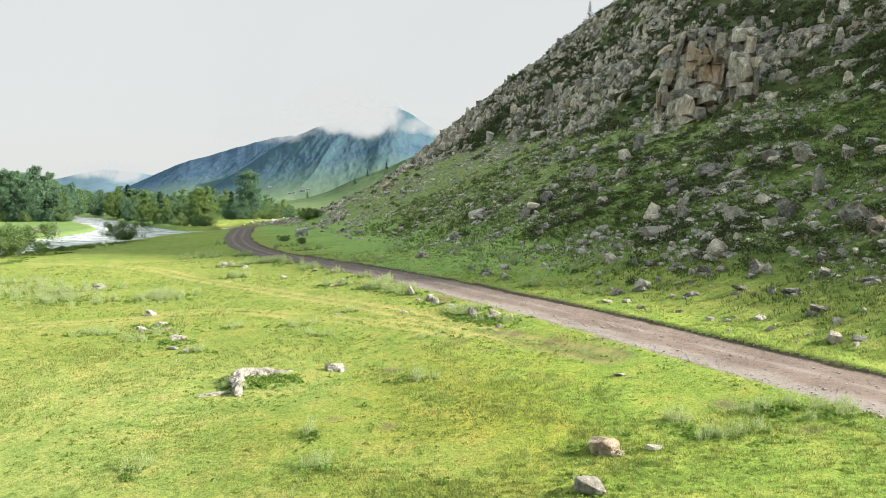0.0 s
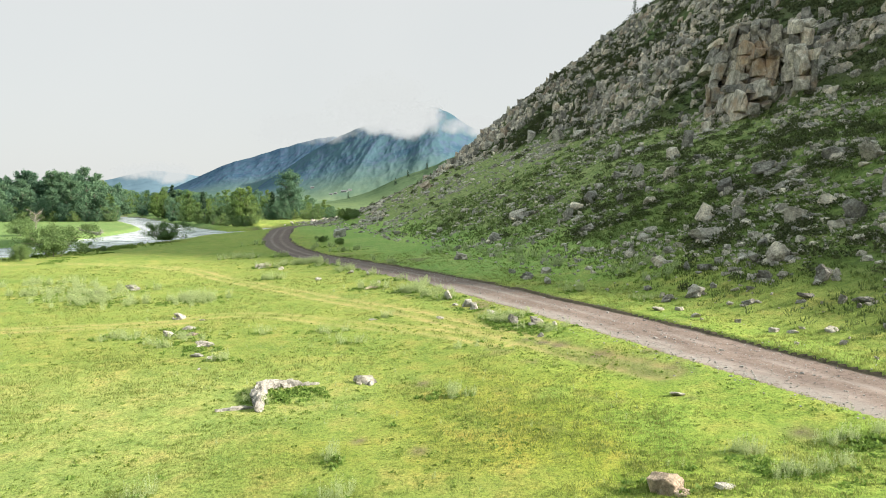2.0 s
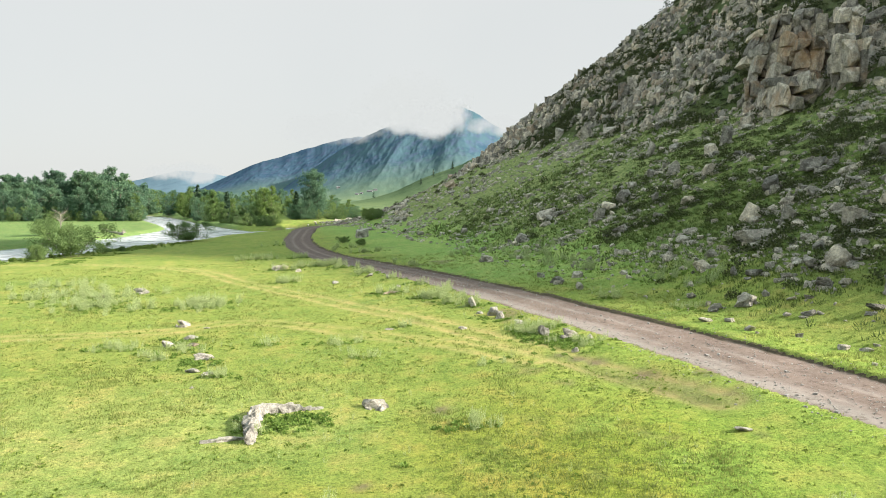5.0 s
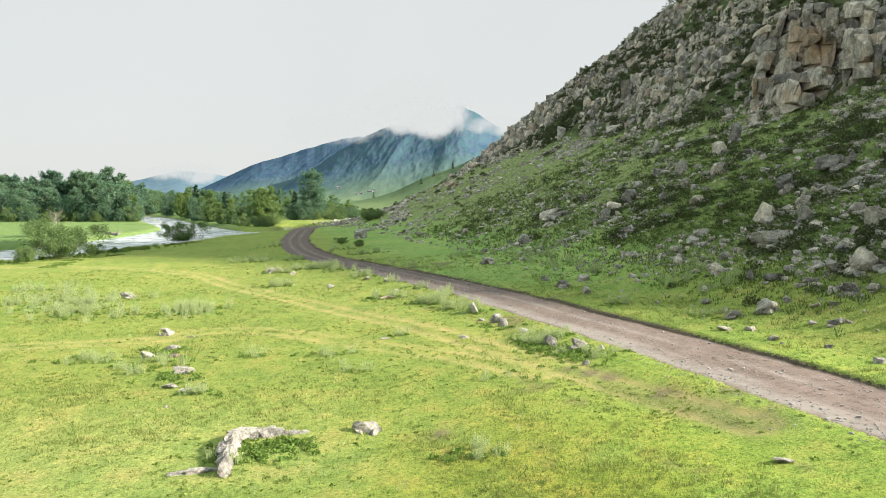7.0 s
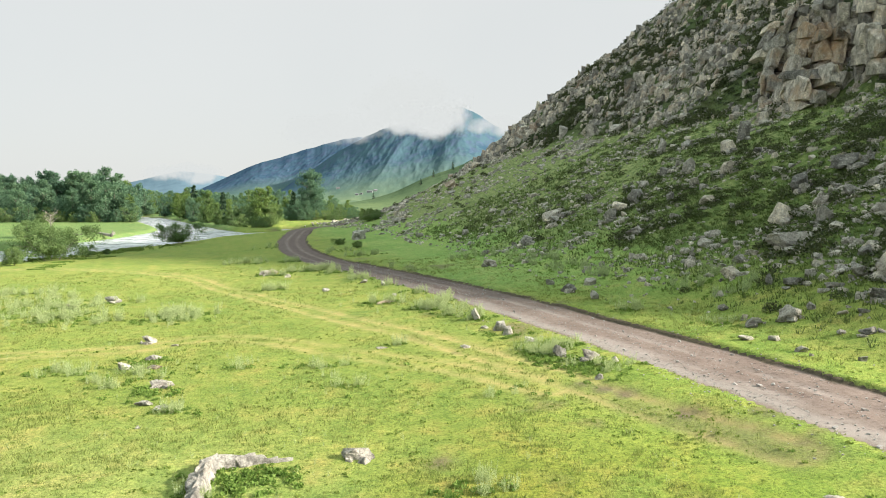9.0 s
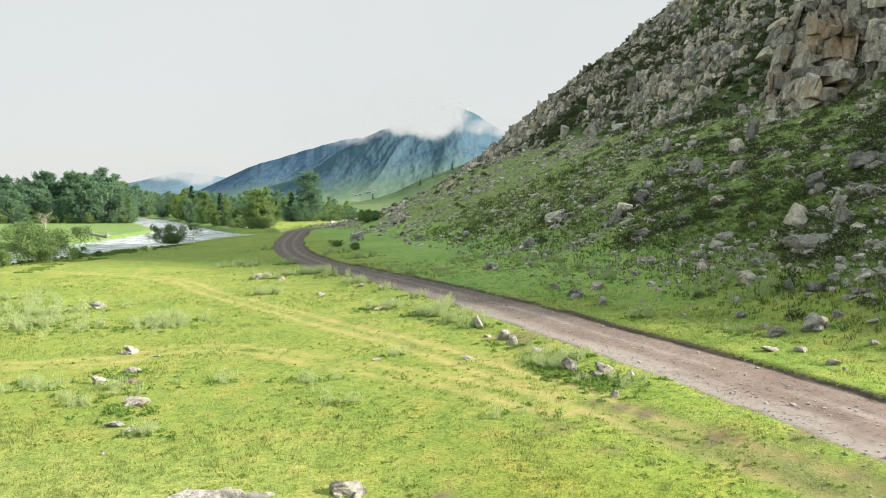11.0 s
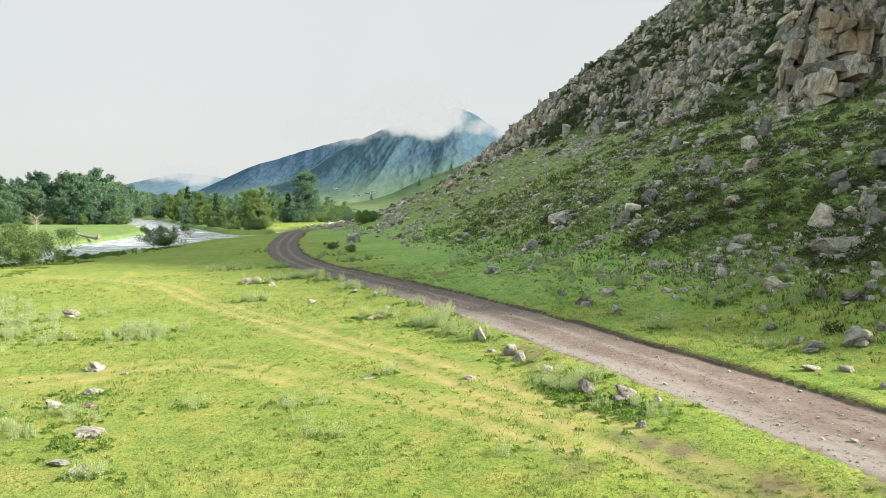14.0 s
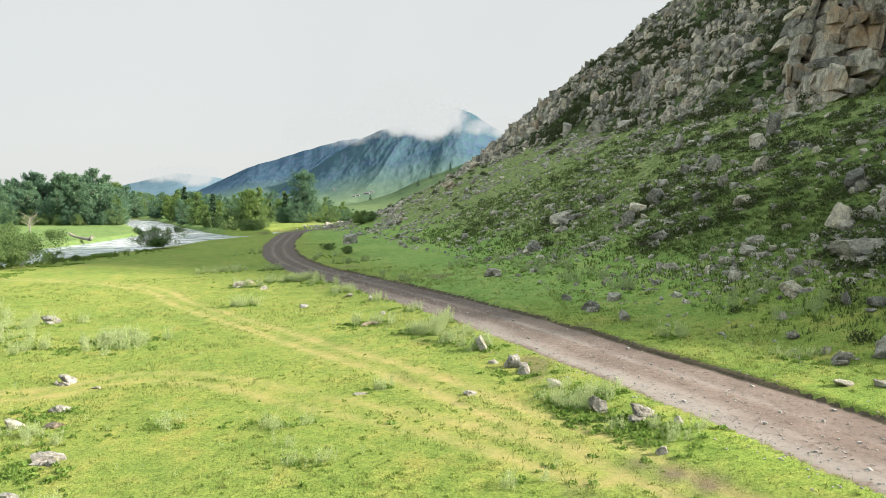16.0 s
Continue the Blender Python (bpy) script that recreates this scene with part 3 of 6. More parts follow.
def range_height(name, aa, tt):
    """Height of a range at a sideways slope aa, tt of the way from its foot to its crest."""
    side, rise, far, rough, seed, floor = RANGES[name]
    top = sum(np.interp(aa + k * 0.004, side, rise) for k in (-3, -2, -1, 0, 1, 2, 3)) / 7 * far
    ends = smooth(0, 0.06, aa - side[0]) * smooth(0, 0.06, side[-1] - aa)
    slant = aa + 0.13 * (1 - tt)
    bent = slant + 0.020 * fbm(aa * 14, tt * 5, 3, seed + 7)
    spurs = 1 - (3.4 * np.abs(fbm(bent * 11, tt * 1.6, 2, seed))).clip(0, 1)
    ribs = 1 - (4.0 * np.abs(fbm(bent * 34 + 2 * tt, tt * 4.5, 3, seed + 2))).clip(0, 1)
    gullies = 1 - (4.0 * np.abs(fbm(bent * 90 + 5 * tt, tt * 13, 3, seed + 4))).clip(0, 1)
    spurs = 0.74 * spurs + 0.16 * ribs * smooth(0.12, 0.5, tt) + 0.10 * gullies * smooth(0.3, 0.7, tt)
    form = np.where(tt < 1, 0.07 * floor / 0.35 * tt + (1 - 0.07 * floor / 0.35) * ((tt - floor) / (1 - floor)).clip(0) ** 1.35, 1 - (tt - 1) * 1.2)
    z = top * form * (1 - rough * (1 - spurs) * (1 - np.abs(tt) ** 5).clip(0)) * ends
    z = z + top * 0.012 * fbm(aa * 67 + 5 * tt, tt * 14 - 20 * aa, 4, seed + 5) * smooth(0.05, 0.3, tt) + top * 0.03 * fbm(aa * 90, 0 * tt, 3, seed + 9) * smooth(0.7, 1, tt)
    return z - 6 + 9 * smooth(0, 0.04, tt)


def build_mountain(name, label, mat, crest, near, far, rough, seed, crag_from, floor=0.0, fine=1):
    """A range between two distances; crest: pairs of sideways slope and rise of its skyline as seen from the meadow."""
    side, rise = np.array(crest).T
    RANGES[label] = (side, rise, far, rough, seed, floor)
    a = np.linspace(side[0], side[-1], 260 * fine)
    t = np.concatenate([np.linspace(0, 1, 90 * fine), np.linspace(1.03, 1.5, 6)])
    aa, tt = np.meshgrid(a, t, indexing="ij")
    r = near + (far - near) * tt
    z = range_height(label, aa, tt)
    x, y = aa * r, r + 0 * aa
    me = link_mesh(name, np.stack([x, y, z], -1).reshape(-1, 3), grid_faces(len(a), len(t)), mat)
    me.flip_normals() if me.polygons[len(me.polygons) // 2].normal.z < 0 else None
    attribute(me, "up", tt + 0 * aa)
    attribute(me, "side", aa + 0.13 * (1 - tt))
    attribute(me, "crag", smooth(crag_from, crag_from + 0.35, tt + 0 * aa))
    return tagged(new(name, me), label, "mountain", kind="structure")


def sk(px, py):
    return ((px - 784) / 1266 - 0.0857, (353 - py) / 1266)


# air haze is put into the blue base colours of these three ranges
FAR_HAZE = make_mountain("far_haze_ridge", (0.105, 0.165, 0.215), (0.115, 0.180, 0.225), (0.10, 0.16, 0.21), 0.5)
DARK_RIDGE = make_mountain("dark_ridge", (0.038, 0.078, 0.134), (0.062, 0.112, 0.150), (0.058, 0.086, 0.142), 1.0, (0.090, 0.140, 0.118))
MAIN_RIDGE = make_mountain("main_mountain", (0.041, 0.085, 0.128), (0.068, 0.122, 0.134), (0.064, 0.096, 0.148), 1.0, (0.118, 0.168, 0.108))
NEAR_SPUR = make_mountain("near_spur", (0.080, 0.122, 0.066), (0.105, 0.150, 0.080), (0.07, 0.09, 0.06), 1.6, (0.12, 0.165, 0.085))
build_mountain("backdrop", "hazy pale blue ridge far down the valley", FAR_HAZE,
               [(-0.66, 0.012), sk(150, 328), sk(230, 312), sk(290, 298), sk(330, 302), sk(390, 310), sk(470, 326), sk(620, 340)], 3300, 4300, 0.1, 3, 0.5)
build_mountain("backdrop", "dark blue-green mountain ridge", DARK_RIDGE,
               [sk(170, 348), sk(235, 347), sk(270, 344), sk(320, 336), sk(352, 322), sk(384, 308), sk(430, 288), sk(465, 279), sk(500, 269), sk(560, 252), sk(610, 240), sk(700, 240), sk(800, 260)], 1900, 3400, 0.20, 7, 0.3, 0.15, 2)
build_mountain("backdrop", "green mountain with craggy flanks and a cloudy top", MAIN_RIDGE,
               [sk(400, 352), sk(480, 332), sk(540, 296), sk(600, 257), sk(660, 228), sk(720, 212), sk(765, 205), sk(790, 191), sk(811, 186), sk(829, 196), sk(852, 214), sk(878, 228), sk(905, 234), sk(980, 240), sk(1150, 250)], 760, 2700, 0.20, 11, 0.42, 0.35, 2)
build_mountain("backdrop", "light green grassy spur with a few trees", NEAR_SPUR,
               [sk(560, 353), sk(640, 346), sk(690, 332), sk(740, 308), sk(800, 288), sk(860, 262), sk(900, 250), sk(1000, 230), sk(1200, 220)], 420, 950, 0.25, 15, 0.8)

# ---- rocks ----
rng = np.random.default_rng(4)


def crisp_block(seed, cuts=6, trim=(0.60, 0.84), bevel=0.07, fine=0, rough=0.05, skew=0.20):
    """An angular block split along flat joints: a box with corners and edges broken off, arrises worn. Fits a box of about 2 x 2 x 2."""
    r = np.random.default_rng(seed)
    bm = bmesh.new()
    bmesh.ops.create_cube(bm, size=2.0)
    for p in bm.verts:
        p.co += Vector(r.normal(size=3) * skew)
    for _ in range(cuts):
        n = r.normal(size=3)
        n /= np.linalg.norm(n)
        at = (0.45 + 0.55 * np.abs(n).sum()) * r.uniform(*trim)
        bmesh.ops.bisect_plane(bm, geom=bm.verts[:] + bm.edges[:] + bm.faces[:], plane_co=Vector(n * at), plane_no=Vector(n), clear_outer=True)
        bmesh.ops.holes_fill(bm, edges=[e for e in bm.edges if e.is_boundary])
    if bevel:
        bmesh.ops.remove_doubles(bm, verts=bm.verts[:], dist=0.06)
        bmesh.ops.bevel(bm, geom=bm.edges[:], offset=bevel, segments=1, affect="EDGES", clamp_overlap=True)
    bmesh.ops.triangulate(bm, faces=bm.faces[:])
    if fine:
        bmesh.ops.subdivide_edges(bm, edges=bm.edges[:], cuts=fine, use_grid_fill=True)
        bmesh.ops.triangulate(bm, faces=bm.faces[:])
    bmesh.ops.recalc_face_normals(bm, faces=bm.faces[:])
    bm.verts.ensure_lookup_table()
    bm.verts.index_update()
    v = np.array([p.co[:] for p in bm.verts])
    f = np.array([[p.index for p in face.verts] for face in bm.faces])
    bm.free()
    k = seed * 3.7
    v = v * (1 + 2 * rough * fbm(v[:, 0] * 1.9 + k, v[:, 1] * 1.9 + v[:, 2] * 2.7, 3, seed))[:, None]
    return v, f


def turned(v, scale, yaw=0.0, tilt=0.0, lean=0.0):
    cy, sy, ct, st, cl, sl = math.cos(yaw), math.sin(yaw), math.cos(tilt), math.sin(tilt), math.cos(lean), math.sin(lean)
    m = np.array([[cy, -sy, 0], [sy, cy, 0], [0, 0, 1]]) @ np.array([[1, 0, 0], [0, ct, -st], [0, st, ct]]) @ np.array([[cl, 0, sl], [0, 1, 0], [-sl, 0, cl]])
    return (v * np.asarray(scale)) @ m.T


STONE_LABELS = {"r": "grey weathered granite boulder lying on the grass slope", "w": "pale weathered stone half sunk in the meadow grass", "o": "tan and rust-stained stone on the grass"}
TAN_ROCK = make_rock("tan_rock", (0.27, 0.225, 0.185), (0.42, 0.355, 0.30), (0.54, 0.48, 0.41), (0.36, 0.24, 0.16), 0.6)
OCHRE_ROCK = make_rock("ochre_rock", (0.17, 0.145, 0.118), (0.33, 0.282, 0.232), (0.50, 0.44, 0.375), (0.42, 0.25, 0.13), 0.54, 0.6, 0.7)
STONE_MATS = {"r": ROCK, "w": PALE_ROCK, "o": TAN_ROCK}
boulder_count = 0
BOULDER_AT = []


def boulder(x, y, w, h, kind):
    """One boulder on the ground: its width and the height that shows."""
    global boulder_count
    boulder_count += 1
    r = np.random.default_rng(boulder_count * 13)
    near = w > 1.2 or y < 62
    v, f = crisp_block(boulder_count + 40, int(r.integers(9, 14)), (0.42, 0.84), 0.05, 2 if near else 1, 0.20 if near else 0.14)
    if near:
        v = v * (1 + 0.16 * fbm(v[:, 0] * 6 + boulder_count, v[:, 1] * 6 + v[:, 2] * 7, 2, boulder_count))[:, None]
    v = turned(v, (1, 0.85, 0.7), r.uniform(0, 6.3), r.uniform(-0.35, 0.35), r.uniform(-0.4, 0.4))
    full = 0.80 if kind == "r" else 1.0
    deep = h * r.uniform(0.25, 0.45)
    lo, hi = v.min(0), v.max(0)
    v = (v - (lo + hi) / 2) / (hi - lo)
    v = turned(v, (w * full, w * full * r.uniform(0.65, 1.0), h * full + deep), r.uniform(-0.4, 0.4), r.uniform(-0.15, 0.15), r.uniform(-0.2, 0.2))
    if kind == "w" and y < 75 and h < 0.55 * w:
        # the low ones are tilted slabs
        v = turned(v, (1.15, 0.75, 0.8), r.uniform(0.1, 0.5), 0.0, r.uniform(0.1, 0.35))
    if w > 3.2:
        v = turned(v, (1.05, 1.0, 0.62), 0.0, 0.1, -0.38)
    v[:, 2] += h / 2 - deep / 2 - 0.03
    bits = [(v, f)]
    for n in range(int(r.integers(2, 5)) if w > 0.9 else 0):
        b, g = crisp_block(boulder_count * 5 + n, 9, (0.45, 0.84), 0.06, 1, 0.12)
        s = w * r.uniform(0.10, 0.24)
        turn = r.uniform(-2.8, -0.3)
        b = turned(b, (s, s * r.uniform(0.6, 1.0), min(s, h) * r.uniform(0.4, 0.8)), r.uniform(0, 6), r.uniform(-0.4, 0.4), r.uniform(-0.4, 0.4))
        bits.append((b + (math.cos(turn) * w * 0.5, math.sin(turn) * w * 0.42, 0.06 * h + (lie(x + math.cos(turn) * w * 0.5, y + math.sin(turn) * w * 0.42) - lie(x, y))), g))
    v, f = np.vstack([b for b, _ in bits]), np.vstack([g + sum(len(c) for c, _ in bits[:i]) for i, (_, g) in enumerate(bits)])
    me = link_mesh("boulder", v, f, STONE_MATS[kind], False)
    name, group = ("boulder", "boulders on the slope") if kind == "r" else ("stone", "stones in the meadow")
    label = STONE_LABELS[kind]
    if kind == "r" and w > 1.7:
        label = "large grey granite boulder among dark shrubs on the slope"
    elif kind == "r" and w < 0.8:
        label = "small grey granite stone lying on the grass slope"
    ob = tagged(new(name, me), label, "rock", group)
    ob.location = (x, y, float(height(x, y)))
    if kind == "r" and w > 0.7:
        BOULDER_AT.append((x, y, w))
    return ob


boulder(11.5, 101.2, 1.89, 1.81, "r")
boulder(15.3, 105.5, 2.74, 1.96, "r")
boulder(13.2, 104.5, 2.33, 1.40, "r")
boulder(5.5, 115.8, 3.93, 2.10, "r")
boulder(11.0, 118.9, 1.61, 1.07, "r")
boulder(1.7, 106.9, 2.10, 1.45, "r")
boulder(12.8, 91.9, 2.31, 1.02, "r")
boulder(23.4, 129.9, 2.13, 2.90, "r")
boulder(26.1, 124.9, 2.77, 1.11, "r")
boulder(22.6, 108.5, 2.08, 1.92, "r")
boulder(20.2, 112.5, 1.50, 1.25, "r")
boulder(20.9, 100.0, 1.33, 1.33, "r")
boulder(24.8, 100.0, 1.90, 1.76, "r")
boulder(30.9, 113.6, 2.08, 3.00, "r")
boulder(27.7, 109.5, 2.57, 1.93, "r")
boulder(29.1, 102.3, 1.79, 0.75, "r")
boulder(20.2, 91.0, 2.13, 1.20, "r")
boulder(17.9, 97.7, 1.30, 1.30, "r")
boulder(26.5, 83.4, 2.65, 1.69, "r")
boulder(30.9, 84.0, 3.74, 2.17, "r")
boulder(22.5, 76.0, 2.52, 1.76, "r")
boulder(20.7, 69.7, 3.71, 1.90, "r")
boulder(25.5, 76.2, 1.42, 1.09, "r")
boulder(24.3, 72.3, 1.66, 1.45, "r")
boulder(26.7, 65.5, 2.32, 1.48, "r")
boulder(27.8, 75.8, 2.17, 1.08, "r")
boulder(29.4, 75.4, 2.15, 0.97, "r")
boulder(35.2, 77.0, 2.83, 1.20, "r")
boulder(29.5, 66.1, 1.58, 1.21, "r")
boulder(22.7, 58.4, 2.30, 1.48, "r")
boulder(21.2, 59.7, 1.78, 1.02, "r")
boulder(23.1, 63.0, 1.25, 0.80, "r")
boulder(25.8, 63.2, 1.43, 0.62, "r")
boulder(22.6, 51.5, 1.29, 1.00, "r")
boulder(23.1, 50.7, 0.77, 0.56, "r")
boulder(18.0, 61.8, 1.50, 0.71, "r")
boulder(17.0, 63.1, 0.72, 0.91, "r")
boulder(15.8, 67.4, 1.76, 0.88, "r")
boulder(17.3, 70.3, 1.53, 0.71, "r")
boulder(14.4, 73.6, 1.29, 0.75, "r")
boulder(-2.7, 94.5, 2.00, 0.86, "r")
boulder(5.9, 67.8, 0.90, 0.70, "r")
boulder(4.3, 71.7, 1.59, 0.74, "r")
boulder(3.1, 76.5, 0.80, 0.57, "w")
boulder(15.6, 55.8, 1.35, 0.87, "w")
boulder(13.7, 56.0, 1.12, 0.56, "r")
boulder(12.1, 52.3, 0.82, 0.34, "w")
boulder(13.2, 60.3, 0.87, 0.52, "r")
boulder(16.7, 51.8, 0.66, 0.33, "w")
boulder(17.7, 51.1, 1.22, 0.40, "r")
boulder(20.6, 49.3, 1.51, 0.41, "r")
boulder(20.5, 55.5, 1.56, 0.63, "r")
boulder(21.4, 54.7, 1.00, 0.46, "r")
boulder(21.6, 46.7, 0.71, 0.64, "r")
boulder(-30.3, 153.1, 3.00, 1.90, "w")
boulder(-15.5, 197.2, 3.35, 2.74, "o")
boulder(18.9, 54.2, 0.76, 0.38, "r")
boulder(17.2, 56.8, 0.57, 0.48, "w")
boulder(25.3, 163.3, 1.71, 0.98, "w")
boulder(29.1, 60.5, 2.20, 1.72, "r")
boulder(31.2, 54.0, 2.81, 1.96, "r")
boulder(30.9, 50.7, 1.60, 1.04, "o")
boulder(33.0, 62.9, 1.39, 2.57, "r")
boulder(23.2, 52.7, 1.09, 0.92, "r")
boulder(23.7, 51.7, 0.74, 0.57, "r")
boulder(26.6, 49.8, 1.50, 0.55, "r")
boulder(25.1, 46.9, 1.34, 0.67, "r")
boulder(22.1, 41.8, 1.60, 0.40, "r")
boulder(35.1, 76.3, 2.63, 1.08, "r")
boulder(36.0, 72.4, 2.73, 1.93, "r")
boulder(41.8, 76.6, 2.40, 1.20, "r")
boulder(53.5, 89.3, 3.06, 0.84, "r")
boulder(37.9, 67.3, 1.90, 1.48, "r")
boulder(39.4, 64.7, 1.52, 0.81, "r")
boulder(22.4, 45.8, 1.46, 0.44, "r")
boulder(26.2, 43.5, 1.38, 0.48, "r")
boulder(-5.5, 36.1, 0.95, 0.45, "w")
boulder(5.4, 23.4, 1.10, 0.58, "o")
boulder(4.3, 20.5, 0.90, 0.51, "w")
boulder(7.1, 23.5, 0.61, 0.19, "w")
boulder(-23.0, 55.7, 0.95, 0.42, "w")
boulder(-20.3, 51.1, 0.85, 0.36, "w")
boulder(-20.7, 48.9, 0.90, 0.38, "w")
boulder(-19.2, 48.9, 0.88, 0.25, "o")
boulder(-16.8, 45.1, 1.08, 0.34, "w")
boulder(-16.0, 42.0, 0.81, 0.26, "w")
boulder(-15.0, 41.4, 0.61, 0.23, "w")
boulder(-20.8, 54.6, 0.41, 0.18, "w")
boulder(-14.7, 38.9, 0.23, 0.14, "w")
boulder(-35.3, 72.8, 1.36, 0.67, "w")
boulder(-36.7, 69.0, 1.18, 0.37, "o")
boulder(-28.7, 93.4, 1.59, 0.73, "w")
boulder(-28.4, 95.4, 1.00, 0.53, "o")
boulder(-25.2, 90.9, 0.71, 0.44, "w")
boulder(-14.9, 82.8, 0.83, 0.35, "w")
boulder(-17.6, 78.5, 0.78, 0.33, "w")
boulder(-12.4, 79.8, 0.59, 0.37, "w")
boulder(-10.3, 73.4, 0.44, 0.26, "w")
boulder(-10.6, 69.8, 1.07, 0.35, "o")
boulder(-17.0, 89.7, 0.46, 0.28, "w")
boulder(-2.7, 60.6, 0.60, 0.78, "w")
boulder(-2.0, 57.9, 0.56, 0.27, "w")
boulder(-1.1, 57.0, 0.90, 0.64, "w")
boulder(-0.6, 55.7, 0.60, 0.55, "w")
boulder(0.7, 53.4, 0.60, 0.34, "w")
boulder(2.1, 49.9, 0.66, 0.68, "w")
boulder(3.5, 48.7, 1.05, 0.62, "r")
boulder(4.6, 47.8, 0.36, 0.28, "w")
boulder(3.55, 45.5, 0.38, 0.28, "w")
boulder(-2.9, 52.6, 0.49, 0.23, "w")
boulder(-7.7, 53.0, 0.67, 0.14, "w")
boulder(8.2, 32.6, 0.66, 0.18, "w")


def rock_ledge(points, wide, tall, label, seed):
    """A ledge of pale bedrock that comes out of the turf: a broken crest with a flat, cracked top."""
    r = np.random.default_rng(seed)
    line = curve_through(points, 0.24)
    middle = line.mean(0)
    bits = []
    for n, (p, way) in enumerate(zip(line, np.gradient(line, axis=0))):
        k = n / (len(line) - 1)
        big = (0.55 + 0.6 * math.sin(math.pi * min(1, max(0, 0.1 + 0.85 * k)))) * r.uniform(0.85, 1.15)
        v, f = crisp_block(seed * 3 + n, 8, (0.55, 0.88), 0.03, 2, 0.16)
        v = turned(v, (0.36 * r.uniform(0.8, 1.3), wide * big, tall * big), math.atan2(way[1], way[0]) + r.normal() * 0.12, -0.35 + r.normal() * 0.1, r.normal() * 0.12)
        bits.append((v + (*(p - middle), 0.10 * tall), f))
    v, f = np.vstack([b for b, _ in bits]), np.vstack([g + sum(len(c) for c, _ in bits[:i]) for i, (_, g) in enumerate(bits)])
    me = link_mesh("rock_ledge", v, f, PALE_ROCK, False)
    ob = tagged(new("rock_ledge", me), label, "rock")
    ob.location = (middle[0], middle[1], float(height(*middle)))


rock_ledge([(-9.30, 31.9), (-9.66, 33.1), (-9.92, 34.4), (-9.75, 35.0), (-9.25, 35.15), (-8.6, 35.45), (-8.0, 35.6)], 0.21, 0.34, "long bent ledge of pale cracked rock above a leafy clump", 61)
rock_ledge([(-10.7, 31.7), (-10.2, 31.9), (-9.85, 32.05)], 0.15, 0.10, "low slab of pale rock level with the turf", 71)


def scattered(name, shapes, where, mat, label, category, smooth_faces=False):
    """Many small pieces joined into one mesh; where: rows of shape, x, y, z, size x, y, z, yaw, lean."""
    verts, faces, at = [], [], 0
    for k, x, y, z, sx, sy, sz, yaw, lean in where:
        v, f = shapes[int(k)]
        verts.append(turned(v, (sx, sy, sz), yaw, lean * 0.5, lean) + (x, y, z))
        faces.append(f + at)
        at += len(v)
    me = link_mesh(name, np.vstack(verts), np.vstack(faces), mat, smooth_faces)
    return tagged(new(name, me), label, category, kind="stuff")


SMALL_SHAPES = [crisp_block(500 + n, 10, (0.45, 0.84), 0.06, 0, 0.14) for n in range(10)]
TINY_SHAPES = [crisp_block(520 + n, 7, (0.45, 0.8), 0.0, 0, 0.14) for n in range(14)]


def slope_stones():
    rows = []
    n = 40000
    y = rng.uniform(30, 262, n)
    u = rng.uniform(-2, 50, n)
    x = foot(y) + u / 0.93
    near_field = 1 - smooth(70, 120, y)
    want = (0.10 - 0.01 * smooth(95, 140, y)) + 0.30 * near_field * smooth(2, 8, u) * (1 - smooth(30, 42, u)) + 0.35 * smooth(36, 46, u)
    want = want * smooth(-0.05, 0.17, fbm(x * 0.14, y * 0.14, 4, 91)) * smooth(-2, 5, u) + 0.012
    want = want + 0.02 * (1 - smooth(4, 13, np.hypot(x + 46, (y - 212) * 0.6)))
    keep = rng.uniform(0, 1, n) < want * 3.6
    x, y, u = x[keep], y[keep], u[keep]
    size = (0.06 + 0.34 * rng.power(0.5, len(x)) ** 3.2 + 0.0009 * y) * np.where(rng.uniform(0, 1, len(x)) < 0.12, 1.7, 1.0)
    z = height(x, y)
    for i in range(len(x)):
        s = size[i]
        rows.append((rng.integers(0, 10) if s > 0.62 else rng.integers(10, 24), x[i], y[i], z[i] + 0.1 * s, s, s * rng.uniform(0.6, 1), s * rng.uniform(0.45, 0.9), rng.uniform(0, 6.3), rng.uniform(-0.3, 0.3)))
    # the larger ones nearest the road are stones of their own
    rows.sort(key=lambda q: (q[4] < 0.30 or q[2] > 120, q[2]))
    shared = [link_mesh("stone", v, f, LOOSE, False) for v, f in SMALL_SHAPES]
    own = [q for q in rows[:280] if q[4] >= 0.30]
    for k, x, y, z, sx, sy, sz, yaw, lean in own:
        ob = tagged(new("stone", shared[int(k) % len(shared)]), "grey angular stone half sunk in the grass slope", "rock", "stones on the slope")
        ob.location, ob.rotation_euler, ob.scale = (x, y, z), (lean * 0.5, lean, yaw), (sx, sy, sz)
    rows = rows[len(own):]
    scattered("loose_stones", SMALL_SHAPES + TINY_SHAPES, rows, LOOSE, "grey loose stones strewn over the grass slope", "stones")
    return len(rows)


stone_total = slope_stones()


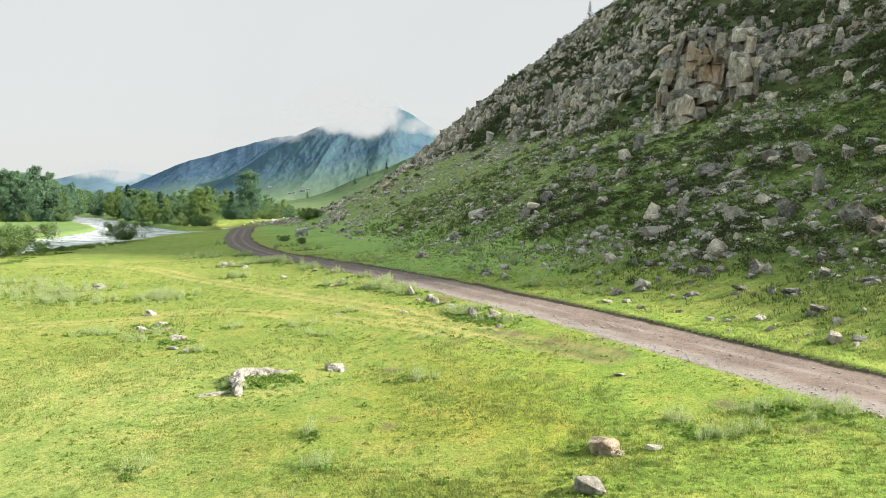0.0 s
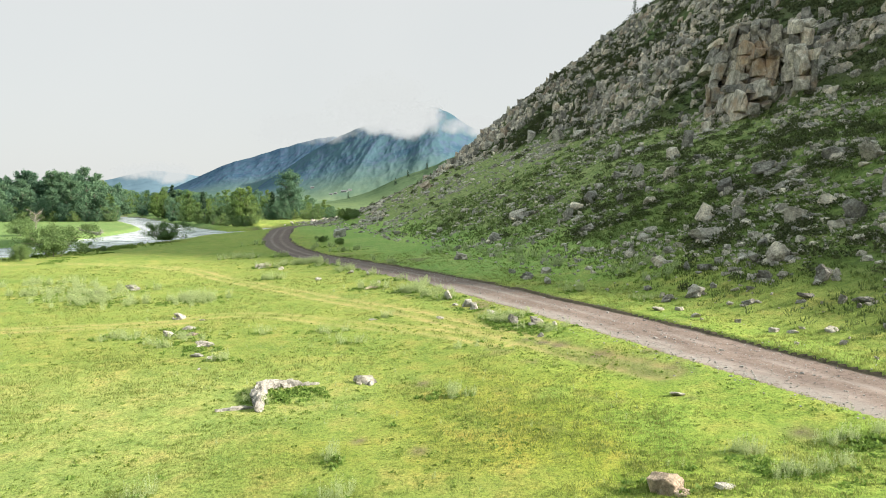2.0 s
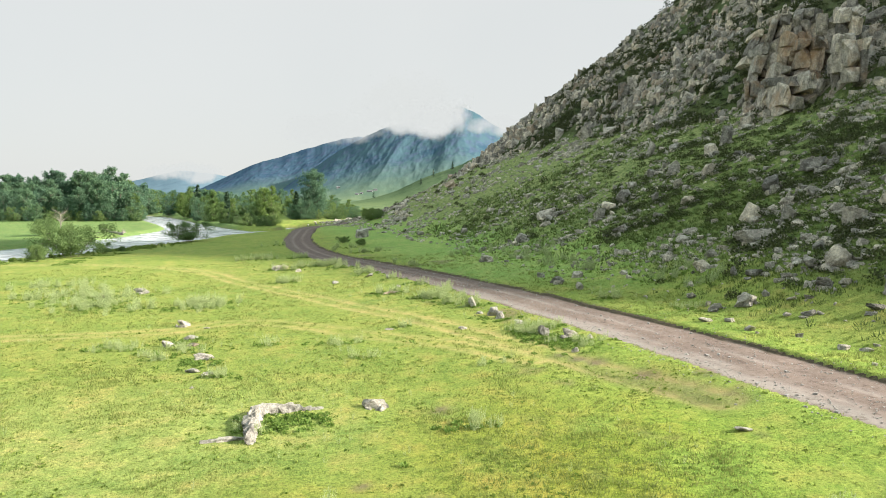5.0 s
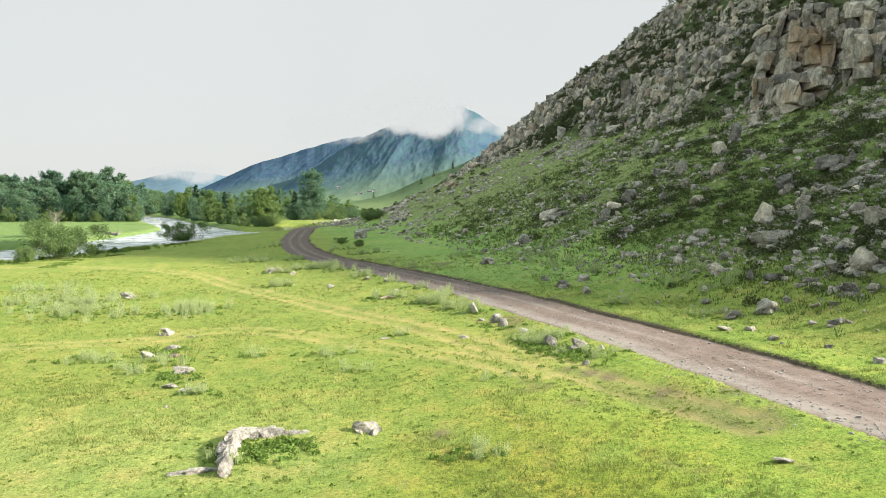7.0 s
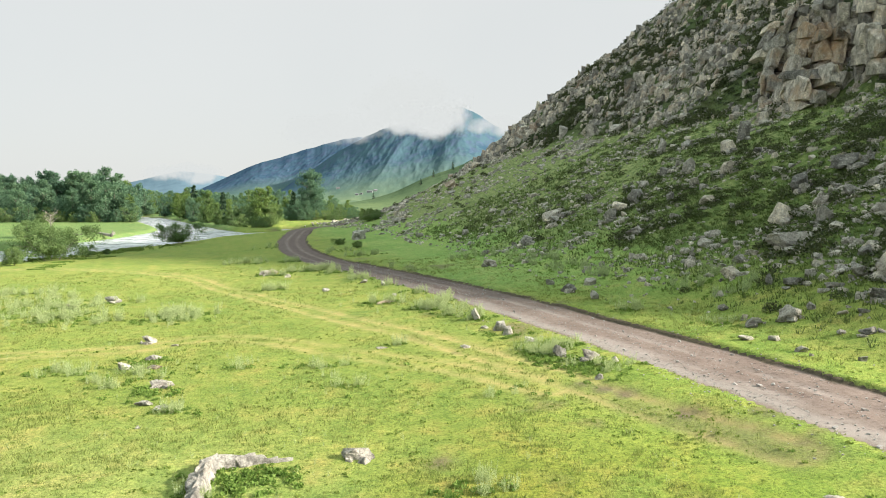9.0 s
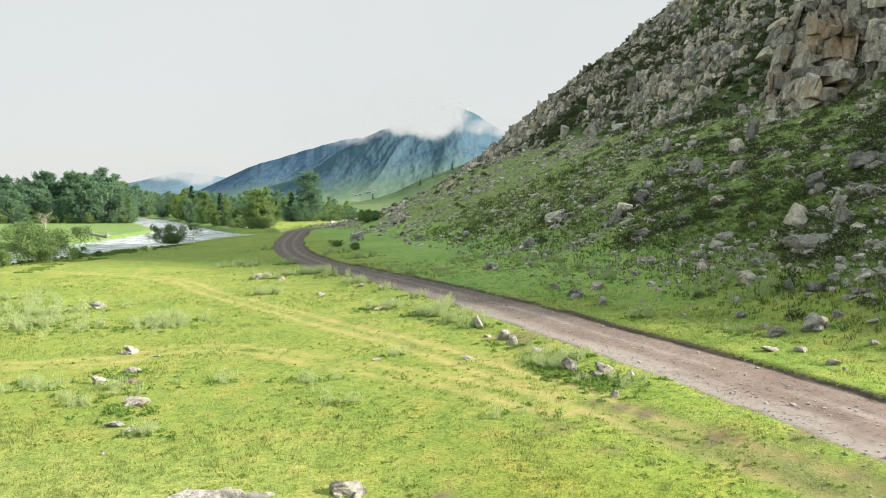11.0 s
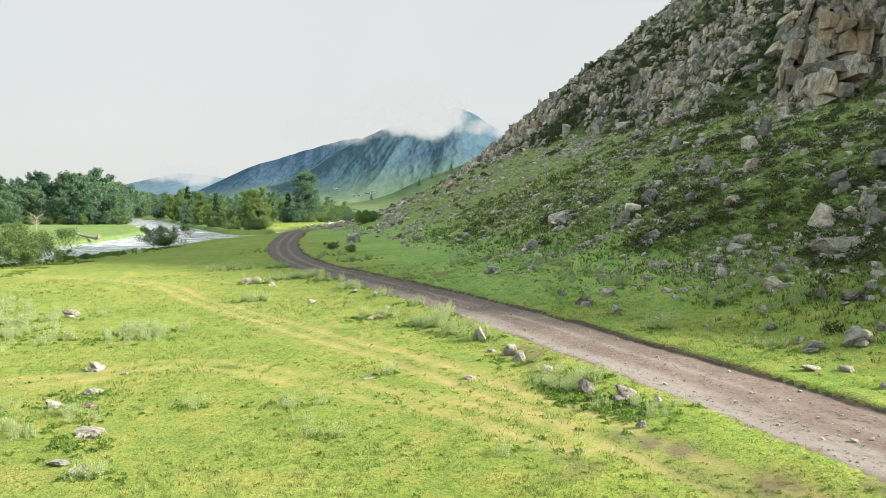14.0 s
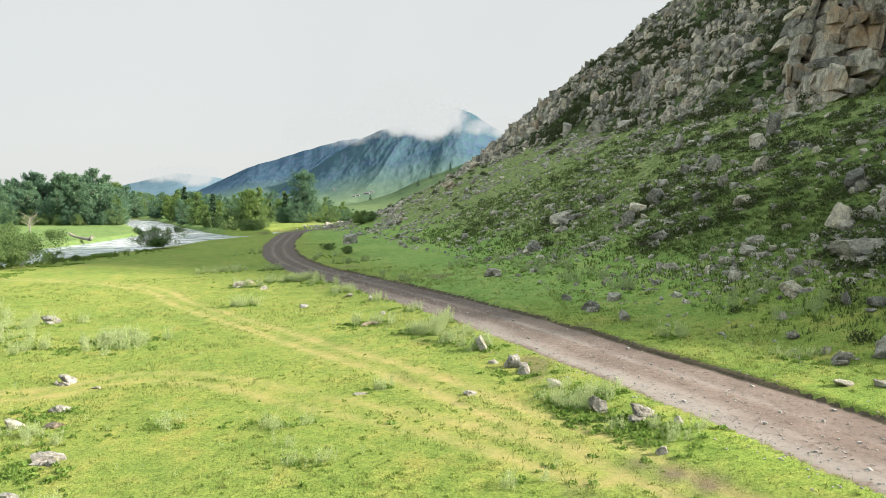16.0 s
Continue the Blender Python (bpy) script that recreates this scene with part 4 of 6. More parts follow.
def pebbles():
    """Gravel on and beside the road."""
    rows = []
    line = ROAD[(ROAD[:, 1] > 12) & (ROAD[:, 1] < 110)]
    for _ in range(4200):
        p = line[rng.integers(0, len(line))]
        off = rng.choice([-2.4, 2.2, 0.0], p=[0.5, 0.2, 0.3]) + rng.normal() * (0.55 if rng.random() < 0.7 else 1.5)
        x, y = p[0] + 0.9 * off + rng.normal() * 0.2, p[1] + 0.4 * off + rng.normal() * 0.3
        s = rng.uniform(0.014, 0.045) * (2.2 if rng.random() < 0.05 else 1)
        d, k = nearest(np.array([x]), np.array([y]), ROAD)
        z = float(lie(*ROAD[k[0]])) - 0.06 if abs(d[0]) < 2.5 else float(height(x, y))
        rows.append((rng.integers(0, 10), x, y, z + 0.3 * s, s, s * 0.8, s * 0.6, rng.uniform(0, 6.3), 0))
    tiny = [crisp_block(600 + n, 5, (0.5, 0.8), 0.0, 0, 0.12) for n in range(10)]
    scattered("gravel", tiny, rows, GRAVEL, "pale gravel scattered along the dirt road", "gravel")


pebbles()


# ---- the crag ----
BLOCKS = [crisp_block(700 + n, 9 + n % 4, (0.50, 0.86), 0.06, 1, 0.14) for n in range(12)] + [crisp_block(730 + n, 8 + n % 4, (0.48, 0.86), 0.06, 0, 0.14) for n in range(16)]


def crag_base(y):
    return np.interp(y, [40, 72, 85, 96, 110, 119, 131, 150, 170, 195, 217, 230, 262], [62, 58, 56, 53.5, 50, 47.5, 48, 49, 51, 51.5, 48, 44, 36])


def crag_rows():
    rows = []
    # blocks fallen along the foot of the cliff and lying on its ledges
    for _ in range(230):
        y = rng.uniform(60, 232)
        up = abs(rng.normal()) * 3.0 - 3.5 if rng.random() < 0.7 else rng.uniform(0, 30)
        x = float(foot(y)) + (float(crag_base(y)) + up) / 0.93
        s = min(0.5 * math.exp(rng.normal() * 0.55), 1.6)
        rows.append([int(rng.integers(0, 12) if s > 0.9 else rng.integers(12, 28)), x, y, 0.0, s * rng.uniform(0.7, 1.1), s * rng.uniform(0.7, 1.25), s * rng.uniform(0.7, 1.3), rng.uniform(0, 6.3), rng.uniform(-0.35, 0.35)])
    # a stony outcrop at the hill's far foot
    for _ in range(95):
        k = rng.uniform(0, 1)
        x, y = np.interp(k, [0, 0.6, 1], [-27.5, -31.0, -30.2]) + rng.normal() * 1.3 + 1.2, np.interp(k, [0, 0.6, 1], [181, 208, 226]) + rng.normal() * 2
        s = min(0.42 * math.exp(rng.normal() * 0.45), 0.85)
        rows.append([int(rng.integers(0, 28)), x, y, 0.1, s * 1.2, s, s * rng.uniform(0.7, 1.3), rng.uniform(0, 6.3), rng.uniform(-0.4, 0.4)])
    for x, y, s in [(-10.9, 220, 1.1), (-9.5, 221, 0.9), (-7.6, 224, 1.2), (-12.2, 218.5, 0.7), (-8.2, 221.5, 1.0), (-5.5, 226, 1.3), (-4.5, 225, 1.0), (-13.8, 215, 0.6)]:
        rows.append([int(rng.integers(0, 12)), x, y, 0.3, s, s, s * rng.uniform(0.8, 1.4), rng.uniform(0, 6.3), rng.uniform(-0.3, 0.3)])
    a = np.array([[r[1], r[2]] for r in rows])
    ground_z = height(a[:, 0], a[:, 1])
    for r, z in zip(rows, ground_z):
        r[3] = r[3] + z + 0.05 * r[6] - 0.3
    return rows


CRAG_ROWS = crag_rows()

# ---- plants ----
def part(name, mesh, parent, label=""):
    ob = new(name, mesh)
    ob.parent = parent
    if label:
        ob["label"] = label
    return ob


def tube(points, radii, sides=7):
    """A tapered limb along points."""
    p = np.array(points, float)
    way = np.gradient(p, axis=0)
    way /= np.linalg.norm(way, axis=1)[:, None]
    ref = np.array([0.3, 0.9, 0.1])
    a = np.cross(way, ref)
    a /= np.linalg.norm(a, axis=1)[:, None]
    b = np.cross(way, a)
    t = np.linspace(0, 2 * np.pi, sides, endpoint=False)
    ring = p[:, None] + np.array(radii)[:, None, None] * (np.cos(t)[None, :, None] * a[:, None] + np.sin(t)[None, :, None] * b[:, None])
    return ring.reshape(-1, 3), grid_faces(len(p), sides, True)


def stack(pieces):
    verts, faces, at = [], [], 0
    for v, f in pieces:
        verts.append(v), faces.append(f + at)
        at += len(v)
    return np.vstack(verts), np.vstack(faces)


def leaf_cards(centres, size, r, upright=0.0, slim=1.0, small=False):
    """A small kite-shaped leaf clump at each centre, turned at random."""
    n = len(centres)
    a = r.normal(size=(n, 3))
    a /= np.linalg.norm(a, axis=1)[:, None]
    b = r.normal(size=(n, 3)) + np.array([0, 0, upright])
    b -= a * (a * b).sum(1, keepdims=True)
    b /= np.linalg.norm(b, axis=1)[:, None]
    s = (size * r.uniform(0.6, 1.4, n))[:, None]
    c = np.cross(a, b)
    if small:
        return np.stack([centres - b * s, centres + a * s * 0.8 * slim + b * s * 0.5, centres - a * s * 0.8 * slim + b * s * 0.7], 1).reshape(-1, 3), np.arange(3 * n).reshape(n, 3)
    quad = np.stack([centres - b * s, centres + a * s * 0.62 * slim + c * s * 0.12, centres + b * s, centres - a * s * 0.62 * slim + c * s * 0.12], 1)
    return quad.reshape(-1, 3), np.arange(4 * n).reshape(n, 4)


def broadleaf(seed, tall, wide, leaves, leaf, low=0.22, lobes=16, lean=0.0, mat=None, stems=1, name="tree", label="", group="trees by the river"):
    """A tree: trunk with limbs, and a crown of leaf clumps gathered round the limbs' ends. Its foot is at the origin."""
    r = np.random.default_rng(seed)
    root = tagged(new(name), label, "tree" if name == "tree" else "bush", group)
    pieces, ends = [], []
    for stem in range(stems):
        out = np.array([r.normal() * 0.12 * wide * (stems > 1), r.normal() * 0.12 * wide * (stems > 1), 0])
        top = np.array([lean * tall + out[0] * 2.5, out[1] * 2.5, tall * 0.86])
        base = out * 0.4
        mid = (base + top) / 2 + r.normal(size=3) * 0.03 * tall
        trunk = curve3([base - (0, 0, 0.3), base + (top - base) * 0.15, mid, top], 9)
        pieces.append(tube(trunk, np.linspace(0.020 * tall / stems**0.4, 0.004 * tall, len(trunk))))
        for n in range(max(3, lobes // stems)):
            k = low + (1 - low) * (n + r.uniform(0, 0.8)) / max(3, lobes // stems)
            start = trunk[int(k * (len(trunk) - 1))]
            turn = n * 2.4 + r.uniform(0, 1)
            reach = wide * 0.5 * math.sin(math.pi * (0.16 + 0.64 * (k - low) / (1 - low)) ** 0.85) * r.uniform(0.55, 1.1)
            end = start + np.array([math.cos(turn) * reach, math.sin(turn) * reach, tall * r.uniform(0.06, 0.18)])
            limb = curve3([start, (start + end) / 2 + (0, 0, -0.02 * tall), end], 3)
            pieces.append(tube(limb, np.linspace(0.008 * tall, 0.002 * tall, len(limb)), 3))
            ends.append((end, reach, start))
        ends.append((top, wide * 0.16, top))
    v, f = stack(pieces)
    part("trunk", link_mesh("trunk", v, f, BARK), root, "grey-brown bark")
    cloud = []
    each = leaves // len(ends)
    for end, reach, start in ends:
        size = np.array([0.52, 0.52, 0.46]) * max(0.42 * wide * 0.5, reach * 0.7)
        d = r.normal(size=(each, 3))
        d /= np.linalg.norm(d, axis=1)[:, None]
        back = r.uniform(0, 1, (each, 1)) ** 2.2 * 0.9
        cloud.append(end + (start - end) * back + d * size * (r.uniform(0, 1, (each, 1)) ** 0.5 + (0.12 * np.abs(r.normal(size=(each, 1))) ** 2).clip(0, 0.4)) * r.uniform(0.8, 1.2, 3))
    centres = np.vstack(cloud)
    centres = centres[centres[:, 2] > tall * low * 0.35]
    v, f = leaf_cards(centres, leaf, r, small=True)
    part("crown", link_mesh("crown", v, f, mat), root)
    return root


def curve3(points, n):
    p = np.array(points, float)
    s = np.linspace(0, len(p) - 1, n)
    out = np.stack([np.interp(s, np.arange(len(p)), p[:, k]) for k in range(3)], 1)
    out[1:-1] = (out[:-2] + 2 * out[1:-1] + out[2:]) / 4
    return out


def conifer(seed, tall, wide, leaves, label, group, thin=1.0):
    r = np.random.default_rng(seed)
    root = tagged(new("tree"), label, "tree", group)
    trunk = np.array([[0, 0, -0.3], [0, 0, tall * 0.3], [0.02 * tall, 0, tall * 0.7], [0.02 * tall, 0, tall]])
    pieces = [tube(trunk, np.array([0.018, 0.013, 0.007, 0.001]) * tall)]
    cloud = []
    for n in range(int(30 * thin)):
        k = 0.10 + 0.88 * n / (30 * thin)
        reach = wide * 0.5 * (1 - k) ** 0.8 * r.uniform(0.6, 1.15) + 0.1
        turn = n * 2.4
        start = np.array([0.01 * tall, 0, k * tall])
        end = start + np.array([math.cos(turn) * reach, math.sin(turn) * reach, -0.12 * reach])
        pieces.append(tube(np.array([start, (start + end) / 2, end]), np.array([0.006, 0.004, 0.002]) * tall, 4))
        m = max(4, int(leaves / (30 * thin) * (0.35 + (1 - k))))
        s = r.uniform(0.1, 1.05, (m, 1))
        cloud.append(start + (end - start) * s + r.normal(size=(m, 3)) * np.array([0.10, 0.10, 0.07]) * wide * (1.05 - 0.7 * k))
    v, f = stack(pieces)
    part("trunk", link_mesh("trunk", v, f, BARK), root, "dark bark")
    v, f = leaf_cards(np.vstack(cloud), 0.03 * tall, r, small=True)
    part("crown", link_mesh("crown", v, f, NEEDLE), root)
    return root


def stand(x, y, turn, size):
    return Matrix.LocRotScale((x, y, float(height(x, y))), Euler((0, 0, turn)), (size, size, size))


def planted(ob, x, y, turn=0.0, size=1.0):
    """A copy of a tree at a place of the plan, grown by size."""
    made = copy_thing(ob, stand(x, y, turn, 1))
    slim = 0.8 + 0.3 * float(vnoise(x * 7.7, y * 5.3, 3))
    made.scale = (size * slim, size * slim, size)
    return made


POPLAR = [broadleaf(20 + n, 20, 8.6, 9500, 0.25, 0.14, 62, r0, LEAF, 1, label="tall leafy green poplar in the riverside wood") for n, r0 in enumerate((0.03, -0.04, 0.0))]
BIRCH = [broadleaf(30 + n, 14, 6.6, 4200, 0.23, 0.08, 40, 0.02, LEAF_YOUNG, 1, label="bright green young birch in the riverside wood") for n in range(3)]
WILLOW = [broadleaf(40 + n, 8, 8.0, 3200, 0.20, 0.03, 32, 0.05, LEAF_GREY, 3, label="bushy grey-green willow on the river bank") for n in range(3)]
ALDER = [broadleaf(50 + n, 11, 8.0, 4200, 0.23, 0.05, 38, 0.0, LEAF, 2, label="dense dark green alder by the water") for n in range(3)]
LARCH = [conifer(60 + n, 15, 7.0, 2000, "dark green conifer among leafy trees", "trees by the river") for n in range(2)]
GREAT_POPLAR = broadleaf(29, 21, 12.5, 15000, 0.24, 0.10, 80, 0.0, LEAF, 1, label="broad tall poplar standing over the riverside brush")
NEAR_BUSH = [broadleaf(90 + n, 4.6, 6.4, 12000, 0.10, 0.34, 30, 0.05, LEAF_GREY, 3, name="bush", label="bushy green willow on the near river bank", group="bushes on the bank") for n in range(2)]
SAMPLES = [GREAT_POPLAR] + NEAR_BUSH + POPLAR + BIRCH + WILLOW + ALDER + LARCH


def wood():
    """The riverside wood, row behind row; the skyline falls from tall poplars upstream to low brush near the road."""
    r = np.random.default_rng(77)
    sky_x = [-260, -60, 0, 60, 98, 112, 150, 195, 212, 250, 300, 330, 430, 470, 500, 560, 590, 632]
    sky_y = [318, 304, 306, 301, 322, 300, 298, 302, 328, 334, 338, 332, 340, 345, 342, 345, 349, 362]

    def at(px, deep):
        a = (px - 784) / 1266 - 0.0857
        return a * deep, deep + 4

    def put(kinds, px, deep, top=None, size=None):
        x, y = at(px, deep)
        if river_depth(np.array([x]), np.array([y]))[0] > 0.03:
            return
        ob = kinds[int(r.integers(0, len(kinds)))]
        own = {0: 20, 1: 14, 2: 8, 3: 11, 4: 15}[[ob in k for k in (POPLAR, BIRCH, WILLOW, ALDER, LARCH)].index(True)]
        if size is None:
            size = (8.7 + (353 - top) / 1266 * deep - float(height(x, y))) / own * r.uniform(0.82, 1.02)
        planted(ob, x, y, r.uniform(0, 6.3), float(np.clip(size * 1.12, 0.3, 1.7)))

    for px in np.arange(-170, 636, 10.5):
        top = np.interp(px, sky_x, sky_y)
        left = px < 225
        put(POPLAR if left and r.random() < 0.72 else (BIRCH + ALDER if px > 225 else ALDER), px + r.normal() * 3, r.uniform(318, 352) if left else r.uniform(380, 470), top - 7 + abs(r.normal()) * 11)
    for px in np.arange(-170, 640, 14):
        top = np.interp(px, sky_x, sky_y) + 14 + abs(r.normal()) * 8
        put(ALDER + BIRCH if px > 200 else ALDER + POPLAR, px + r.normal() * 4, r.uniform(292, 318), min(top, 366))
    for px in np.arange(195, 345, 8):
        put(ALDER + BIRCH, px, r.uniform(425, 480), np.interp(px, sky_x, sky_y) + abs(r.normal()) * 5)
    for step, near, far, drop in ((10, 296, 316, 12), (11, 322, 345, 5), (12, 350, 400, 1)):
        for px in np.arange(208, 535, step):
            top = np.interp(px, sky_x, sky_y) + drop + abs(r.normal()) * 6
            put(BIRCH + ALDER + LARCH[:1] if r.random() < 0.5 else BIRCH, px + r.normal() * 4, r.uniform(near, far), top)
    # low brush along the front of the wood and on the spit between the channels
    for px in np.arange(-170, 270, 17):
        put(WILLOW + ALDER, px + r.normal() * 6, r.uniform(284, 292), size=r.uniform(0.35, 0.75))
    for px in np.arange(318, 486, 6):
        put(WILLOW + BIRCH, px + r.normal() * 5, r.uniform(246, 300), size=r.uniform(0.35, 0.95))
    for px in np.arange(322, 470, 7):
        put(WILLOW, px + r.normal() * 3, r.uniform(234, 256), size=r.uniform(0.22, 0.5))
    for px in np.arange(484, 626, 7):
        put(ALDER + BIRCH, px + r.normal() * 4, r.uniform(296, 335), np.interp(px, sky_x, sky_y) + 2 + abs(r.normal()) * 7)
    for px in np.arange(488, 630, 9):
        put(ALDER + WILLOW, px + r.normal() * 4, r.uniform(268, 292), size=r.uniform(0.4, 0.7))
    # trees that stand out
    for kinds, px, deep, top in [(LARCH, 386, 292, 337), (LARCH, 514, 280, 341), (POPLAR, 126, 330, 294), (POPLAR, 150, 334, 296), (POPLAR, 188, 332, 297), (POPLAR, 42, 326, 303), (LARCH, 330, 360, 331)]:
        put(kinds, px, deep, top)
    x, y = at(546, 284)
    planted(GREAT_POPLAR, x, y, 0.8, 1.03)


wood()
for n, x, y, size in [(0, -71.4, 160.5, 1.0), (0, -71.5, 118.0, 1.2), (1, -72.2, 110.5, 0.56), (0, -70.8, 126.4, 0.42), (1, -69.5, 130.0, 0.24), (0, -117.5, 177.5, 0.95), (1, -39.0, 203.0, 0.8), (0, -36.0, 200.5, 0.55), (1, -72.6, 163.5, 0.4), (0, -30.8, 138.5, 0.30), (1, -26.0, 131.0, 0.26), (1, -31.8, 141.5, 0.2)]:
    planted(NEAR_BUSH[n], x, y, x, size)
for ob in SAMPLES:
    for p in list(ob.children):
        bpy.data.objects.remove(p)
    bpy.data.objects.remove(ob)


def bush_shape(seed, leaves, leaf, flat=0.6, small=False):
    """A low mound of leaf clumps, about one metre in radius."""
    r = np.random.default_rng(seed)
    d = r.normal(size=(leaves, 3))
    d /= np.linalg.norm(d, axis=1)[:, None]
    d[:, 2] = np.abs(d[:, 2])
    lumps = 1 + 0.7 * fbm(d[:, 0] * 1.6 + seed, d[:, 1] * 1.6, 3, seed)
    centres = d * (r.uniform(0.55, 1.0, leaves) * lumps)[:, None] * (1, 1, flat)
    return leaf_cards(centres, leaf, r, 0.6, small=small)


def slope_shrubs():
    shapes = [bush_shape(800 + n, 130, 0.105, 0.7, True) for n in range(8)]
    rows = []
    n = 15000
    y, u = rng.uniform(36, 240, n), rng.uniform(2, 110, n)
    x = foot(y) + u / 0.93
    near_field = 1 - smooth(75, 135, y)
    want = 0.09 + 0.75 * near_field * smooth(7, 14, u) + 0.85 * smooth(44, 54, u)
    want = want * smooth(-0.10, 0.15, fbm(x * 0.13, y * 0.13, 3, 97))
    keep = rng.uniform(0, 1, n) < want
    x, y = x[keep], y[keep]
    z = height(x, y)
    for i in range(len(x)):
        s = (rng.uniform(0.3, 1.0) + 0.0012 * y[i]) * (1.5 if uphill(x[i], y[i]) > 46 else 1.0)
        rows.append((rng.integers(0, 8), x[i], y[i], z[i] - 0.06, s, s * rng.uniform(0.7, 1.2), s * rng.uniform(0.8, 1.4), rng.uniform(0, 6.3), 0.0))
    # dark growth gathers round the boulders
    for bx, by, bw in BOULDER_AT:
        if uphill(bx, by) < 9:
            continue
        for _ in range(int(3 + 2 * bw)):
            turn, out = rng.uniform(0, 6.3), bw * rng.uniform(0.45, 0.85)
            px, py = bx + math.cos(turn) * out, by + math.sin(turn) * out
            s = rng.uniform(0.4, 0.95) * (0.7 + 0.25 * bw)
            rows.append((rng.integers(0, 8), px, py, float(height(px, py)) - 0.06, s, s, s * rng.uniform(0.6, 1.0), rng.uniform(0, 6.3), 0.0))
    scattered("shrubs", shapes, rows, SHRUB, "low dark green shrubs among the slope's stones", "shrubs")
    return len(rows)


shrub_total = slope_shrubs()


def blades(count, spread, long, wide, seed, droop=0.35):
    """A tuft of grass: thin upright blades round one root."""
    r = np.random.default_rng(seed)
    turn = r.uniform(0, 2 * np.pi, count)
    out = r.uniform(0, spread, count)
    root = np.stack([np.cos(turn) * out, np.sin(turn) * out, np.zeros(count)], 1)
    h = long * r.uniform(0.55, 1.1, count)
    bend = np.stack([np.cos(turn), np.sin(turn), np.zeros(count)], 1) * (h * r.uniform(0.1, droop * 2, count))[:, None] + r.normal(size=(count, 3)) * 0.1 * long
    tip = root + bend + np.stack([np.zeros(count), np.zeros(count), h], 1)
    side = np.stack([-np.sin(turn + 1), np.cos(turn + 1), np.zeros(count)], 1) * wide
    return np.stack([root - side, root + side, tip], 1).reshape(-1, 3), np.arange(3 * count).reshape(count, 3)


def fast_scatter(name, shapes, x, y, size, mat, label, category, sink=0.01, tall=None):
    """Many tufts joined into one mesh."""
    z = height(x, y) - sink
    pick = rng.integers(0, len(shapes), len(x))
    turn = rng.uniform(0, 6.3, len(x))
    tall = np.ones(len(x)) if tall is None else tall
    verts, faces, at = [], [], 0
    for k, (v, f) in enumerate(shapes):
        m = np.where(pick == k)[0]
        if not len(m):
            continue
        c, s = np.cos(turn[m])[:, None], np.sin(turn[m])[:, None]
        p = np.stack([(v[:, 0] * c - v[:, 1] * s) * size[m, None] + x[m, None], (v[:, 0] * s + v[:, 1] * c) * size[m, None] + y[m, None], v[:, 2] * (size[m] * tall[m])[:, None] + z[m, None]], -1)
        verts.append(p.reshape(-1, 3))
        faces.append((f[None] + (np.arange(len(m)) * len(v))[:, None, None]).reshape(-1, f.shape[1]) + at)
        at += len(m) * len(v)
    me = link_mesh(name, np.vstack(verts), np.vstack(faces), mat)
    return tagged(new(name, me), label, category, kind="stuff")


def slope_tussocks():
    """Dark tall grass and low shrubby growth in patches between the boulders."""
    n = 11000
    y = 36 + 90 * rng.uniform(0, 1, n) ** 1.2
    u = rng.uniform(3, 50, n)
    x = foot(y) + u / 0.93
    keep = rng.uniform(0, 1, n) < smooth(-0.06, 0.16, fbm(x * 0.17, y * 0.17, 4, 97)) * smooth(6, 13, u) * (1 - 0.85 * smooth(80, 120, y))
    x, y = x[keep], y[keep]
    fast_scatter("slope_tussocks", [blades(20, 0.42, 0.26, 0.04, 980 + n, 0.9) for n in range(6)], x, y, rng.uniform(0.6, 1.4, len(x)), TUSSOCK, "dark green tussocks between the boulders", "grass")


def meadow_points(n, near, far, lo=-40, hi=44):
    r = np.exp(rng.uniform(np.log(near), np.log(far), n))
    a = np.radians(rng.uniform(lo, hi, n))
    return -r * np.sin(a), r * np.cos(a)


def off_road(x, y, wide=2.9):
    return np.abs(nearest(x, y, ROAD)[0]) > wide


def meadow_grass():
    x, y = meadow_points(128000, 7, 110, -48, 52)
    u = uphill(x, y)
    d = nearest(x, y, TRACK)[0]
    d2 = nearest(x, y, SIDE_TRACK)[0]
    worn = np.maximum(np.exp(-((np.abs(d) - 0.8) / 0.45) ** 2), np.exp(-((np.abs(d2) - 0.8) / 0.45) ** 2))
    thick = smooth(-0.25, 0.2, fbm(x * 0.35, y * 0.35, 3, 111))
    soft = smooth(5, 17, np.hypot(x, y)) * smooth(-50, -38, np.degrees(np.arctan2(-x, y))) * smooth(-54, -42, -np.degrees(np.arctan2(-x, y)))
    thick = thick * soft
    keep = (rng.uniform(0, 1, len(x)) < soft) & off_road(x, y, 2.5 + 1.2 * fbm(x * 0.6, y * 0.6, 3, 112)) & (u < 9) & (rng.uniform(0, 1, len(x)) < (0.25 + 0.75 * thick) * (1 - 0.85 * worn)) & (river_depth(x, y) < 0.02)
    x, y = x[keep], y[keep]
    r = np.hypot(x, y)
    size = (0.65 + 0.8 * smooth(-0.2, 0.25, fbm(x * 0.2, y * 0.2, 3, 113))) * (1 + r / 90)
    fast_scatter("meadow_grass", [blades(7, 0.09, 0.085, 0.009, 900 + n) for n in range(8)], x, y, size, BLADE, "short green grazed meadow grass", "grass")


